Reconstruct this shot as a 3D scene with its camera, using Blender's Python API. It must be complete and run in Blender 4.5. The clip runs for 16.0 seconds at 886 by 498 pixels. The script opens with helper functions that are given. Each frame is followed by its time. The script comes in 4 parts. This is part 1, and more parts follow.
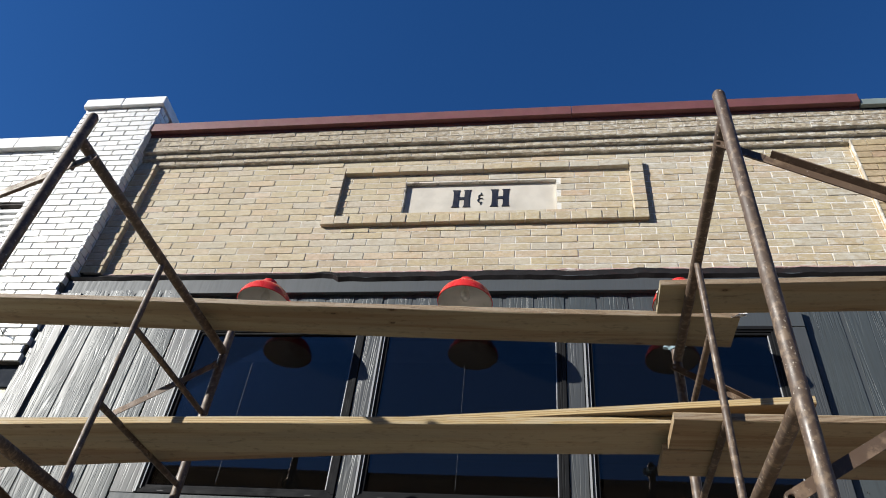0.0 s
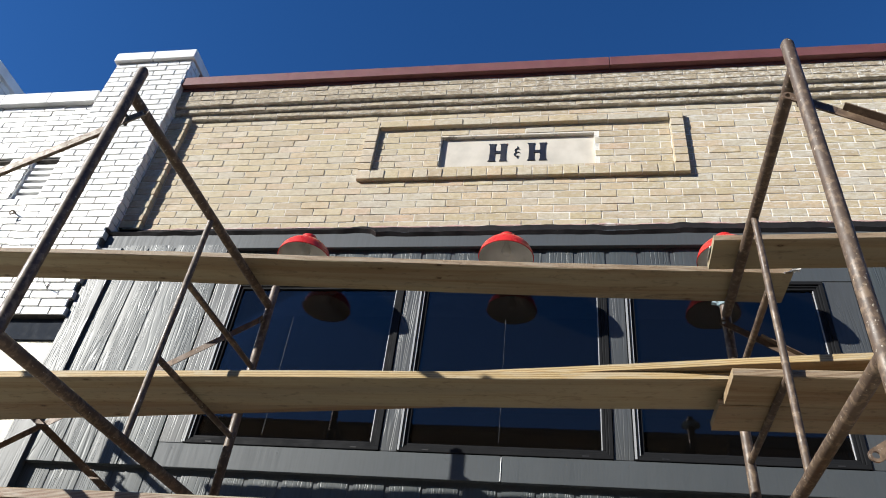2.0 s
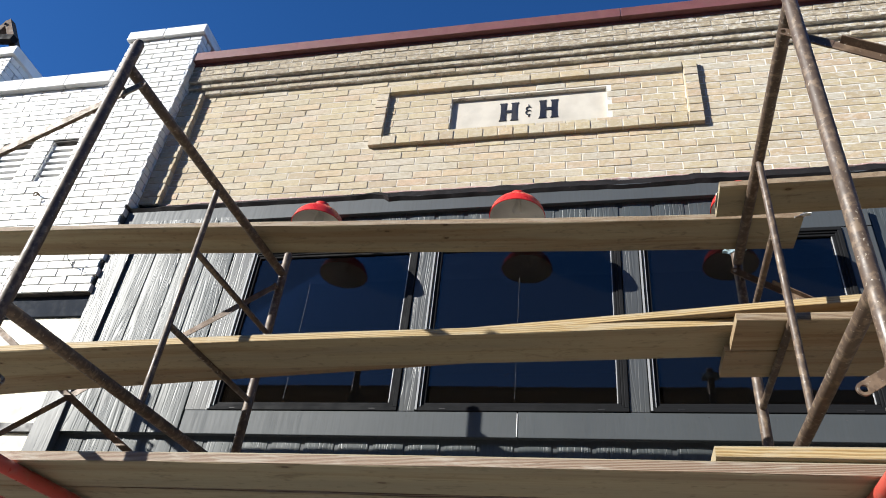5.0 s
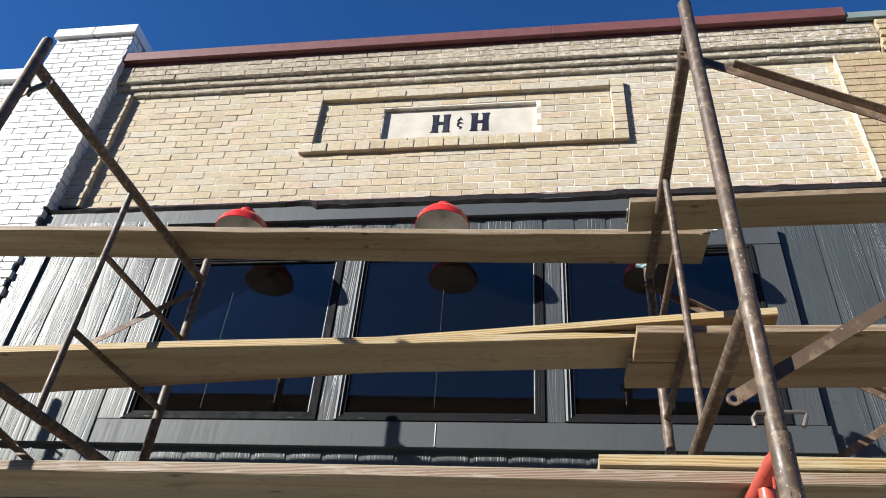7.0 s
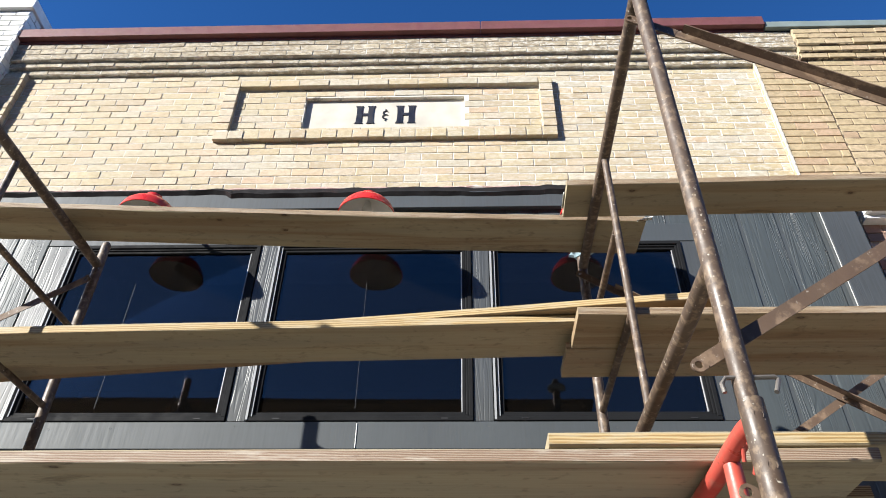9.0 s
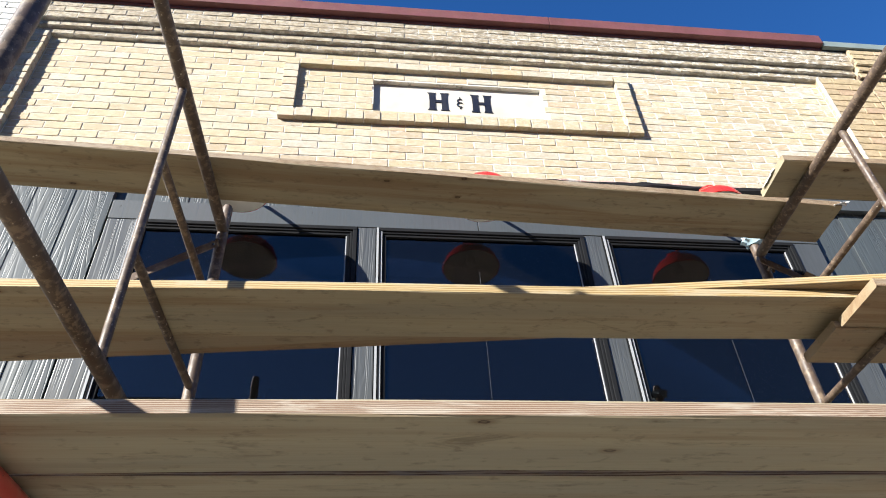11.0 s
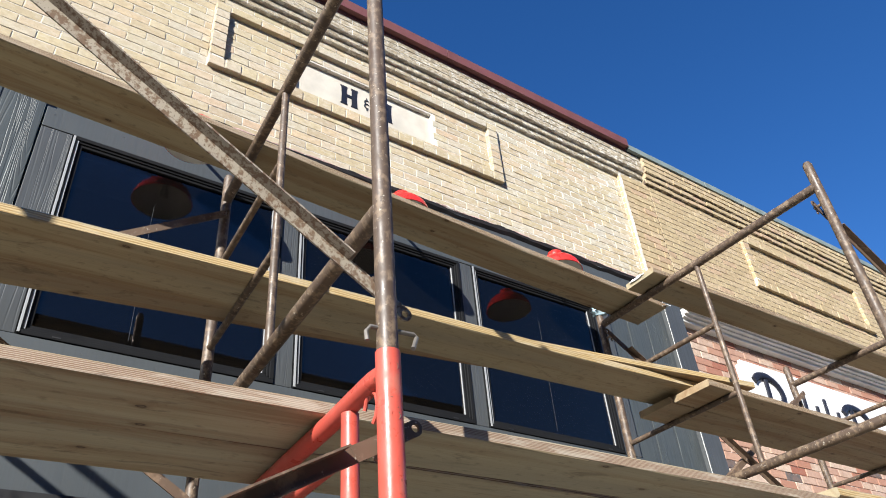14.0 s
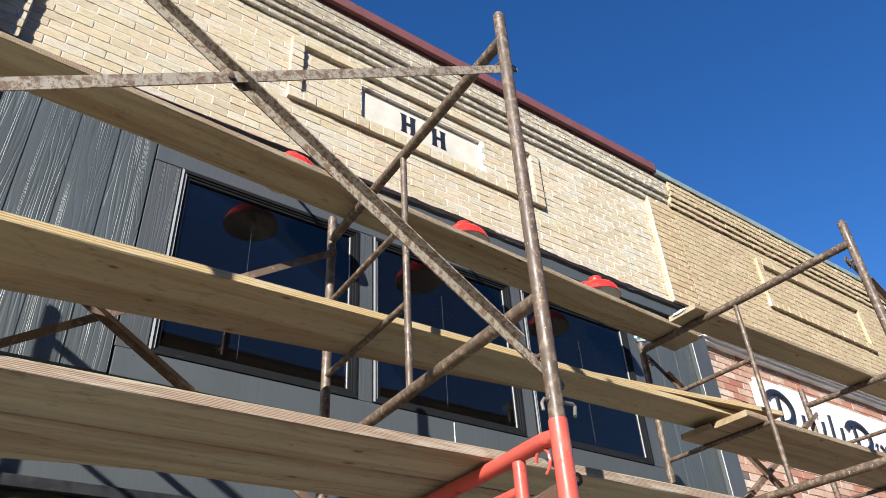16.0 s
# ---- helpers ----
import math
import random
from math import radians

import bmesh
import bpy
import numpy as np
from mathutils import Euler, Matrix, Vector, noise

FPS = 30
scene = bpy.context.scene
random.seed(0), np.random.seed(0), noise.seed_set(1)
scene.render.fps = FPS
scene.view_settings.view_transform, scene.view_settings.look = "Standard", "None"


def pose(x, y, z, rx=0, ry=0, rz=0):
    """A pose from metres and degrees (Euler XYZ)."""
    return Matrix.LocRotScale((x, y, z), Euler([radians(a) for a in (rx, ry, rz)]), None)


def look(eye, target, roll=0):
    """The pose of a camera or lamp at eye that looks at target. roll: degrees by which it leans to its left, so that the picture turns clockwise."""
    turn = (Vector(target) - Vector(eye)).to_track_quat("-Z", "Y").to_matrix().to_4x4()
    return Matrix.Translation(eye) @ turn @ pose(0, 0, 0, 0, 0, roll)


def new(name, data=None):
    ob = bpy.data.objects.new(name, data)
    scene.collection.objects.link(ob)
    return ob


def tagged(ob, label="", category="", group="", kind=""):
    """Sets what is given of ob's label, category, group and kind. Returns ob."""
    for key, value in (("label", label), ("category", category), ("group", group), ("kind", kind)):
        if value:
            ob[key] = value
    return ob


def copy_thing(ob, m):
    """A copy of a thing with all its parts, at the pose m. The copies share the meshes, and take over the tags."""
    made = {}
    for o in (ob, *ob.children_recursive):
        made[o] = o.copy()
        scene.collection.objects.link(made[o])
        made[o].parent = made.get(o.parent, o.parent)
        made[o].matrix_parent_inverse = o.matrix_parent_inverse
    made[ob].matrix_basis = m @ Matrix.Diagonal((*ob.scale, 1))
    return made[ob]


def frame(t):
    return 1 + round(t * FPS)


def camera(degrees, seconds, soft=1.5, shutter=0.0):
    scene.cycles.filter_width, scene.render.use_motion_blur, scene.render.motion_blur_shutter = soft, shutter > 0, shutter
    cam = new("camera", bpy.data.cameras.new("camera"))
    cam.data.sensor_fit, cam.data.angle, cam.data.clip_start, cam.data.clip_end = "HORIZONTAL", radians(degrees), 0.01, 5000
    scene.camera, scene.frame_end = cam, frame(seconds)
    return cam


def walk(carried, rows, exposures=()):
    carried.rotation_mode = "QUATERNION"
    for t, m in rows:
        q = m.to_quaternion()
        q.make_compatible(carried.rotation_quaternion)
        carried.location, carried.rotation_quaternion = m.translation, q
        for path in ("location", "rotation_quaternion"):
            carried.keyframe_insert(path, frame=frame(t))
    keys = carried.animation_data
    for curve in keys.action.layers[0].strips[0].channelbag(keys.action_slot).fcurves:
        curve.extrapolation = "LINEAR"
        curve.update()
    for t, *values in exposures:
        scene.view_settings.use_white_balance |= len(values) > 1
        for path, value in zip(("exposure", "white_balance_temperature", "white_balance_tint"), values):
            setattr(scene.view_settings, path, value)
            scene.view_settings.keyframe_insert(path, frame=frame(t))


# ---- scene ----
cam = camera(61.8, 16.0, soft=1.0)
PATH = [
    (0, (0.49, 0.001, 1.549), (0.199, 1.448, 2.898), 6.8),
    (0.5, (0.426, 0.007, 1.548), (0.083, 1.493, 2.842), 7.4),
    (1, (0.347, -0.002, 1.55), (-0.033, 1.496, 2.82), 7.9),
    (1.5, (0.32, -0.004, 1.551), (-0.062, 1.507, 2.804), 7.7),
    (2, (0.348, -0.006, 1.553), (0.01, 1.517, 2.804), 7.5),
    (2.5, (0.404, 0.0, 1.548), (0.127, 1.533, 2.803), 5.9),
    (3, (0.443, 0.024, 1.536), (0.161, 1.563, 2.781), 5.7),
    (3.5, (0.446, 0.039, 1.533), (0.075, 1.594, 2.735), 6.3),
    (3.7, (0.441, 0.036, 1.532), (0.034, 1.593, 2.721), 6.3),
    (5.8, (0.5, 0.032, 1.529), (0.075, 1.596, 2.7), 6.7),
    (6, (0.511, 0.036, 1.53), (0.11, 1.606, 2.703), 6.4),
    (6.5, (0.552, 0.048, 1.532), (0.23, 1.623, 2.722), 5.4),
    (7, (0.597, 0.043, 1.528), (0.314, 1.611, 2.737), 4.9),
    (7.5, (0.636, 0.06, 1.525), (0.404, 1.629, 2.743), 4.9),
    (8, (0.669, 0.077, 1.525), (0.5, 1.651, 2.747), 4.2),
    (8.2, (0.669, 0.085, 1.524), (0.518, 1.66, 2.748), 3.4),
    (10.3, (-0.152, 0.699, 1.575), (-0.031, 2.205, 2.887), 2.2),
    (10.5, (-0.286, 0.708, 1.57), (-0.15, 2.213, 2.88), 3.2),
    (11, (-0.623, 0.75, 1.586), (-0.415, 2.238, 2.906), -3.3),
    (11.5, (-0.868, 0.85, 1.578), (-0.631, 2.358, 2.87), -5.7),
    (12, (-1.135, 0.831, 1.569), (-0.702, 2.302, 2.853), -5.6),
    (12.5, (-1.381, 0.742, 1.572), (-0.688, 2.121, 2.844), -7.8),
    (13, (-1.494, 0.634, 1.545), (-0.697, 1.988, 2.782), -3.1),
    (13.5, (-1.714, 0.541, 1.542), (-0.81, 1.889, 2.712), -3.1),
    (14, (-1.947, 0.513, 1.536), (-0.959, 1.806, 2.699), -5.4),
    (14.5, (-2.056, 0.428, 1.518), (-1.069, 1.716, 2.687), -2.7),
    (15, (-2.15, 0.374, 1.52), (-1.196, 1.745, 2.62), -1.6),
    (15.5, (-2.358, 0.36, 1.52), (-1.397, 1.73, 2.617), -0.6),
    (16, (-2.573, 0.349, 1.527), (-1.56, 1.651, 2.659), -3.6),
]
EXPOSURES = [(0.0, 0.6), (2.5, 0.82), (3.5, 0.88), (8.0, 1.0), (10.5, 1.48), (11.0, 1.42), (12.0, 1.48), (12.5, 1.38), (13.0, 1.2), (13.5, 1.18), (14.5, 1.05), (16.0, 1.15)]
walk(cam, [(t, look(eye, target, roll)) for t, eye, target, roll in PATH], EXPOSURES)

# ---- world, sun ----
SUN_WAY = Vector((1.498, 1.0, -0.93)).normalized()
world = bpy.data.worlds.new("sky")
scene.world = world
world.use_nodes = True
wn = world.node_tree.nodes
wl = world.node_tree.links
sky = wn.new("ShaderNodeTexSky")
sky.sky_type = "NISHITA"
sky.sun_disc = False
sky.sun_elevation = math.asin(-SUN_WAY.z)
sky.sun_rotation = math.atan2(-SUN_WAY.x, -SUN_WAY.y)
sky.altitude = 1500
sky.air_density = 0.9
sky.dust_density = 0.1
sky.ozone_density = 3.0
wn["Background"].inputs["Strength"].default_value = 0.092
deep = wn.new("ShaderNodeHueSaturation")
deep.inputs["Saturation"].default_value = 1.26
deep.inputs["Hue"].default_value = 0.5085
wl.new(sky.outputs["Color"], deep.inputs["Color"])
wl.new(deep.outputs["Color"], wn["Background"].inputs["Color"])
sun = new("sun", bpy.data.lights.new("sun", "SUN"))
sun.data.energy = 5.0
sun.data.angle = radians(0.53)
sun.data.color = (0.985, 0.962, 0.895)
sun.matrix_world = look((0, 0, 20), Vector((0, 0, 20)) + SUN_WAY)


# ---- materials ----
def mat(name, base, rough=0.6, metal=0.0, coat=0.0, spec=0.5):
    m = bpy.data.materials.new(name)
    m.use_nodes = True
    b = m.node_tree.nodes["Principled BSDF"]
    b.inputs["Base Color"].default_value = (*base, 1)
    b.inputs["Roughness"].default_value = rough
    b.inputs["Metallic"].default_value = metal
    b.inputs["Coat Weight"].default_value = coat
    b.inputs["Specular IOR Level"].default_value = spec
    return m


class Net:
    """Short hand for building one material's nodes."""

    def __init__(self, m):
        self.m, self.n, self.l = m, m.node_tree.nodes, m.node_tree.links
        self.bsdf = self.n["Principled BSDF"]
        self.co = self.n.new("ShaderNodeTexCoord").outputs["Object"]

    def put(self, sock, v):
        if isinstance(v, (int, float)):
            sock.default_value = v
        elif isinstance(v, tuple):
            sock.default_value = v if len(v) == len(sock.default_value) else (*v, 1)
        else:
            self.l.new(v, sock)

    def world(self):
        return self.n.new("ShaderNodeNewGeometry").outputs["Position"]

    def scaled(self, s, src=None, turn=(0, 0, 0)):
        g = self.n.new("ShaderNodeMapping")
        g.inputs["Scale"].default_value = s
        g.inputs["Rotation"].default_value = turn
        self.l.new(src or self.co, g.inputs["Vector"])
        return g.outputs["Vector"]

    def noise(self, scale, vec=None, detail=4.0, rough=0.55, dist=0.0):
        t = self.n.new("ShaderNodeTexNoise")
        self.put(t.inputs["Scale"], scale)
        t.inputs["Detail"].default_value = detail
        t.inputs["Roughness"].default_value = rough
        t.inputs["Distortion"].default_value = dist
        self.l.new(vec or self.co, t.inputs["Vector"])
        return t.outputs["Fac"]

    def wave(self, scale, vec, dist, detail=2.0, axis="X", dscale=1.0):
        t = self.n.new("ShaderNodeTexWave")
        t.bands_direction = axis
        t.inputs["Scale"].default_value = scale
        t.inputs["Distortion"].default_value = dist
        t.inputs["Detail"].default_value = detail
        t.inputs["Detail Scale"].default_value = dscale
        self.l.new(vec, t.inputs["Vector"])
        return t.outputs["Fac"]

    def ramp(self, fac, *stops):
        r = self.n.new("ShaderNodeValToRGB")
        e = r.color_ramp.elements
        while len(e) < len(stops):
            e.new(0.5)
        for k, (p, c) in zip(e, stops):
            k.position = p
            k.color = (*c, 1) if isinstance(c, tuple) else (c, c, c, 1)
        self.put(r.inputs["Fac"], fac)
        return r.outputs["Color"]

    def mix(self, fac, a, b, kind="MIX"):
        x = self.n.new("ShaderNodeMix")
        x.data_type = "RGBA"
        x.blend_type = kind
        self.put(x.inputs[0], fac)
        self.put(x.inputs[6], a)
        self.put(x.inputs[7], b)
        return x.outputs[2]

    def math(self, op, a, b=0.0):
        x = self.n.new("ShaderNodeMath")
        x.operation = op
        self.put(x.inputs[0], a)
        self.put(x.inputs[1], b)
        return x.outputs[0]

    def any(self):
        a = self.n.new("ShaderNodeObjectInfo").outputs["Random"]
        b = self.n.new("ShaderNodeNewGeometry").outputs["Random Per Island"]
        return self.math("FRACT", self.math("ADD", self.math("MULTIPLY", a, 7.31), self.math("MULTIPLY", b, 5.77)))

    def shift(self, vec, amount):
        """The coordinates moved by a random amount, so that alike pieces differ."""
        x = self.n.new("ShaderNodeVectorMath")
        x.operation = "ADD"
        self.l.new(vec, x.inputs[0])
        c = self.n.new("ShaderNodeCombineXYZ")
        r = self.math("MULTIPLY", self.any(), amount)
        for k in range(3):
            self.l.new(r, c.inputs[k])
        self.l.new(c.outputs[0], x.inputs[1])
        return x.outputs[0]

    def color(self, v):
        self.put(self.bsdf.inputs["Base Color"], v)
        return self

    def rough(self, v):
        self.put(self.bsdf.inputs["Roughness"], v)
        return self

    def bump(self, h, strength=0.4, dist=0.003):
        b = self.n.new("ShaderNodeBump")
        b.inputs["Strength"].default_value = strength
        b.inputs["Distance"].default_value = dist
        self.l.new(h, b.inputs["Height"])
        self.l.new(b.outputs["Normal"], self.bsdf.inputs["Normal"])
        return self


def brick_mat(name, tones, stain, grime=0.5, salt=None, rough=0.8, tint=1.0):
    """Fired brick: a tone for each piece, sooty grain, dark pits; salt: (amount, x0, x1) of white bloom that grows from x0 to x1."""
    m = mat(name, tones[0][1], rough)
    w = Net(m)
    pos = w.world()
    c = w.ramp(w.any(), *tones)
    streak = w.noise(38, w.scaled((0.7, 1.0, 1.0), w.shift(pos, 5.0)), 5, 0.65)
    c = w.mix(w.ramp(streak, (0.40, 0.0), (0.62, grime)), c, stain)
    c = w.mix(w.ramp(w.noise(1.7, pos, 3), (0.45, 0.0), (0.7, 0.4)), c, tuple(0.8 * v for v in tones[len(tones) // 2][1]))
    c = w.mix(w.ramp(w.noise(170, pos, 2), (0.66, 0.0), (0.72, 0.55)), c, (0.1, 0.075, 0.05))
    if salt:
        amount, x0, x1 = salt
        x = w.n.new("ShaderNodeSeparateXYZ")
        w.l.new(pos, x.inputs[0])
        grow = w.ramp(w.math("DIVIDE", w.math("SUBTRACT", x.outputs[0], x0), x1 - x0), (0.0, 0.3), (1.0, 1.0))
        patch = w.math("MULTIPLY", w.ramp(w.noise(24, w.scaled((0.7, 1.0, 1.6), pos), 6, 0.75), (0.5, 0.0), (0.6, amount)), grow)
        c = w.mix(patch, c, (0.66, 0.64, 0.58))
    w.color(w.mix(1.0, c, (tint, tint, tint), "MULTIPLY")).rough(w.ramp(w.noise(20, pos), (0.3, rough - 0.12), (0.7, rough + 0.1)))
    w.bump(w.math("ADD", w.noise(60, pos, 5), w.math("MULTIPLY", w.noise(240, pos, 3), 0.5)), 0.5, 0.004)
    return m


TAN = brick_mat("tan_brick", ((0.0, (0.47, 0.385, 0.25)), (0.12, (0.60, 0.51, 0.35)), (0.25, (0.52, 0.43, 0.265)), (0.38, (0.61, 0.47, 0.31)), (0.50, (0.54, 0.50, 0.41)), (0.62, (0.57, 0.48, 0.30)), (0.74, (0.45, 0.355, 0.24)), (0.85, (0.60, 0.535, 0.41)), (0.93, (0.58, 0.41, 0.275)), (1.0, (0.55, 0.455, 0.295))), (0.37, 0.285, 0.19), 0.5, (0.6, -1.2, 2.2), 0.8, 0.94)
DARKTAN = brick_mat("weathered_brick", ((0.0, (0.42, 0.345, 0.23)), (0.4, (0.52, 0.44, 0.31)), (0.7, (0.36, 0.295, 0.20)), (1.0, (0.49, 0.40, 0.27))), (0.18, 0.145, 0.105), 0.85, (0.9, -1.5, 1.5))
OCHRE = brick_mat("ochre_brick", ((0.0, (0.45, 0.345, 0.20)), (0.3, (0.53, 0.42, 0.255)), (0.6, (0.47, 0.355, 0.21)), (0.85, (0.55, 0.43, 0.28)), (0.95, (0.50, 0.345, 0.23))), (0.25, 0.19, 0.105), 0.55)
REDMIX = brick_mat("mixed_red_brick", ((0.0, (0.30, 0.10, 0.065)), (0.22, (0.45, 0.26, 0.185)), (0.42, (0.56, 0.45, 0.36)), (0.58, (0.36, 0.15, 0.095)), (0.74, (0.60, 0.52, 0.43)), (0.88, (0.44, 0.27, 0.20)), (0.97, (0.09, 0.085, 0.085))), (0.3, 0.17, 0.12), 0.4)
WHITE = brick_mat("white_glazed_brick", ((0.0, (0.70, 0.70, 0.68)), (0.5, (0.77, 0.77, 0.75)), (1.0, (0.73, 0.725, 0.70))), (0.55, 0.53, 0.48), 0.22, None, 0.35)


def mortar_mat(name, a, b, bloom=None, edge=0.44):
    """Mortar of two tones; bloom: (x0, x1) between which white smears grow."""
    m = mat(name, a, 0.9)
    w = Net(m)
    pos = w.world()
    c = w.mix(w.ramp(w.noise(13, pos, 6, 0.65), (edge, 0.0), (edge + 0.08, 1.0)), a, b)
    if bloom:
        x = w.n.new("ShaderNodeSeparateXYZ")
        w.l.new(pos, x.inputs[0])
        grow = w.ramp(w.math("DIVIDE", w.math("SUBTRACT", x.outputs[0], bloom[0]), bloom[1] - bloom[0]), (0.0, 0.25), (1.0, 1.0))
        c = w.mix(w.math("MULTIPLY", w.ramp(w.noise(7, pos, 5, 0.7), (0.36, 0.0), (0.5, 0.95)), grow), c, (0.80, 0.78, 0.73))
    w.color(c).bump(w.noise(120, pos, 4), 0.6, 0.004)
    return m


MORTAR = mortar_mat("pale_mortar", (0.60, 0.56, 0.48), (0.10, 0.08, 0.06), (-0.6, 1.6), 0.535)
DARK_MORTAR = mortar_mat("dark_mortar", (0.05, 0.045, 0.04), (0.09, 0.08, 0.07))
OCHRE_MORTAR = mortar_mat("ochre_mortar", (0.45, 0.365, 0.24), (0.10, 0.07, 0.05))
PALE_MORTAR = mortar_mat("whitish_mortar", (0.66, 0.63, 0.57), (0.40, 0.36, 0.30))
STUCCO = mortar_mat("grey_stucco", (0.30, 0.28, 0.26), (0.22, 0.2, 0.18))


def plank_mat(name, pale, brown, grey, dirt):
    """Rough sawn lumber, the grain along the piece's x."""
    m = mat(name, pale, 0.75)
    w = Net(m)
    v = w.shift(w.co, 9.0)
    rings = w.noise(1.0, w.scaled((0.4, 7.0, 17.0), v), 2, 0.4, 0.5)
    lines = w.ramp(w.math("PINGPONG", w.math("MULTIPLY", rings, 9.0), 0.5), (0.05, 0.0), (0.5, 1.0))
    fine = w.noise(1.0, w.scaled((4.0, 230.0, 230.0), v), 3, 0.6)
    c = w.mix(w.math("MULTIPLY", lines, 0.08), pale, brown)
    c = w.mix(w.ramp(fine, (0.45, 0.0), (0.8, 0.18)), c, tuple(0.6 * k for k in brown))
    c = w.mix(w.ramp(w.noise(1.0, w.scaled((0.5, 7.0, 7.0), v), 5, 0.6, 0.4), (0.42, 0.0), (0.60, 0.8)), c, grey)
    c = w.mix(w.ramp(w.noise(1.0, w.scaled((0.55, 10.0, 10.0), w.shift(w.co, 23.0)), 6, 0.62, 0.5), (0.49, 0.0), (0.63, 0.8)), c, brown)
    c = w.mix(w.ramp(w.noise(1.0, w.scaled((5.0, 16.0, 16.0), v), 6, 0.7, 0.9), (0.575, 0.0), (0.69, 0.55)), c, dirt)
    c = w.mix(w.ramp(w.noise(1.0, w.scaled((22.0, 40.0, 40.0), v), 4, 0.6), (0.58, 0.0), (0.7, 0.4)), c, dirt)
    cell = w.n.new("ShaderNodeTexVoronoi")
    cell.voronoi_dimensions = "2D"
    cell.inputs["Scale"].default_value = 1.0
    w.l.new(w.scaled((3.4, 7.0, 1.0), v), cell.inputs["Vector"])
    pick = w.n.new("ShaderNodeSeparateColor")
    w.l.new(cell.outputs["Color"], pick.inputs[0])
    some = w.ramp(pick.outputs[0], (0.78, 0.0), (0.79, 1.0))
    bent = w.math("ADD", cell.outputs["Distance"], w.math("MULTIPLY", w.math("SUBTRACT", w.noise(60, v, 2), 0.5), 0.035))
    halo = w.math("MULTIPLY", w.ramp(bent, (0.04, 0.7), (0.11, 0.0)), some)
    c = w.mix(halo, c, tuple(0.75 * k for k in brown))
    ring = w.math("MULTIPLY", w.ramp(bent, (0.014, 0.45), (0.024, 1.0), (0.034, 0.9), (0.044, 0.0)), some)
    c = w.mix(ring, c, (0.065, 0.038, 0.022))
    w.color(c).rough(w.ramp(fine, (0.3, 0.65), (0.7, 0.88)))
    w.bump(w.math("ADD", w.math("MULTIPLY", lines, 0.25), w.math("MULTIPLY", fine, 0.9)), 0.4, 0.002)
    return m


def edge_mat(name, pale, dark, scuff, bands):
    """Sawn edge of a plank: growth rings run as stripes along it."""
    m = mat(name, pale, 0.7)
    w = Net(m)
    v = w.shift(w.co, 3.0)
    bow = w.noise(1.0, w.scaled((0.7, 1.0, 1.0), v), 2, 0.5)
    z = w.n.new("ShaderNodeSeparateXYZ")
    w.l.new(v, z.inputs[0])
    t = w.math("ADD", w.math("MULTIPLY", z.outputs[2], bands), w.math("ADD", w.math("MULTIPLY", bow, 3.0), w.math("MULTIPLY", w.noise(1.0, w.scaled((9.0, 30.0, 60.0), v), 2), 0.8)))
    stripe = w.ramp(w.math("PINGPONG", t, 0.5), (0.14, 0.0), (0.34, 1.0))
    c = w.mix(stripe, pale, dark)
    c = w.mix(w.ramp(w.noise(1.0, w.scaled((5.0, 30.0, 45.0), v), 6, 0.65, 0.5), (0.50, 0.0), (0.62, 0.75)), c, scuff)
    c = w.mix(w.ramp(w.noise(1.0, w.scaled((11.0, 40.0, 40.0), v), 4, 0.6), (0.66, 0.0), (0.76, 0.7)), c, tuple(0.4 * k for k in dark))
    w.color(c)
    w.bump(w.math("ADD", stripe, w.noise(1.0, w.scaled((8.0, 200.0, 260.0), v), 3)), 0.35, 0.0015)
    return m


BROWNED = plank_mat("browned_lumber", (0.33, 0.25, 0.15), (0.21, 0.125, 0.06), (0.25, 0.19, 0.12), (0.085, 0.055, 0.03))
LUMBER = plank_mat("weathered_lumber", (0.355, 0.297, 0.19), (0.225, 0.15, 0.08), (0.27, 0.235, 0.165), (0.095, 0.066, 0.038))
FRESH = plank_mat("yellow_lumber", (0.36, 0.298, 0.19), (0.22, 0.138, 0.066), (0.265, 0.227, 0.16), (0.10, 0.065, 0.034))
GREY_EDGE = edge_mat("weathered_sawn_edge", (0.36, 0.275, 0.18), (0.135, 0.08, 0.043), (0.33, 0.27, 0.20), 200.0)
YELLOW_EDGE = edge_mat("yellow_sawn_edge", (0.49, 0.37, 0.19), (0.335, 0.22, 0.09), (0.47, 0.385, 0.25), 120.0)
PINK_EDGE = edge_mat("pinkish_sawn_edge", (0.34, 0.268, 0.198), (0.205, 0.122, 0.078), (0.42, 0.36, 0.29), 260.0)


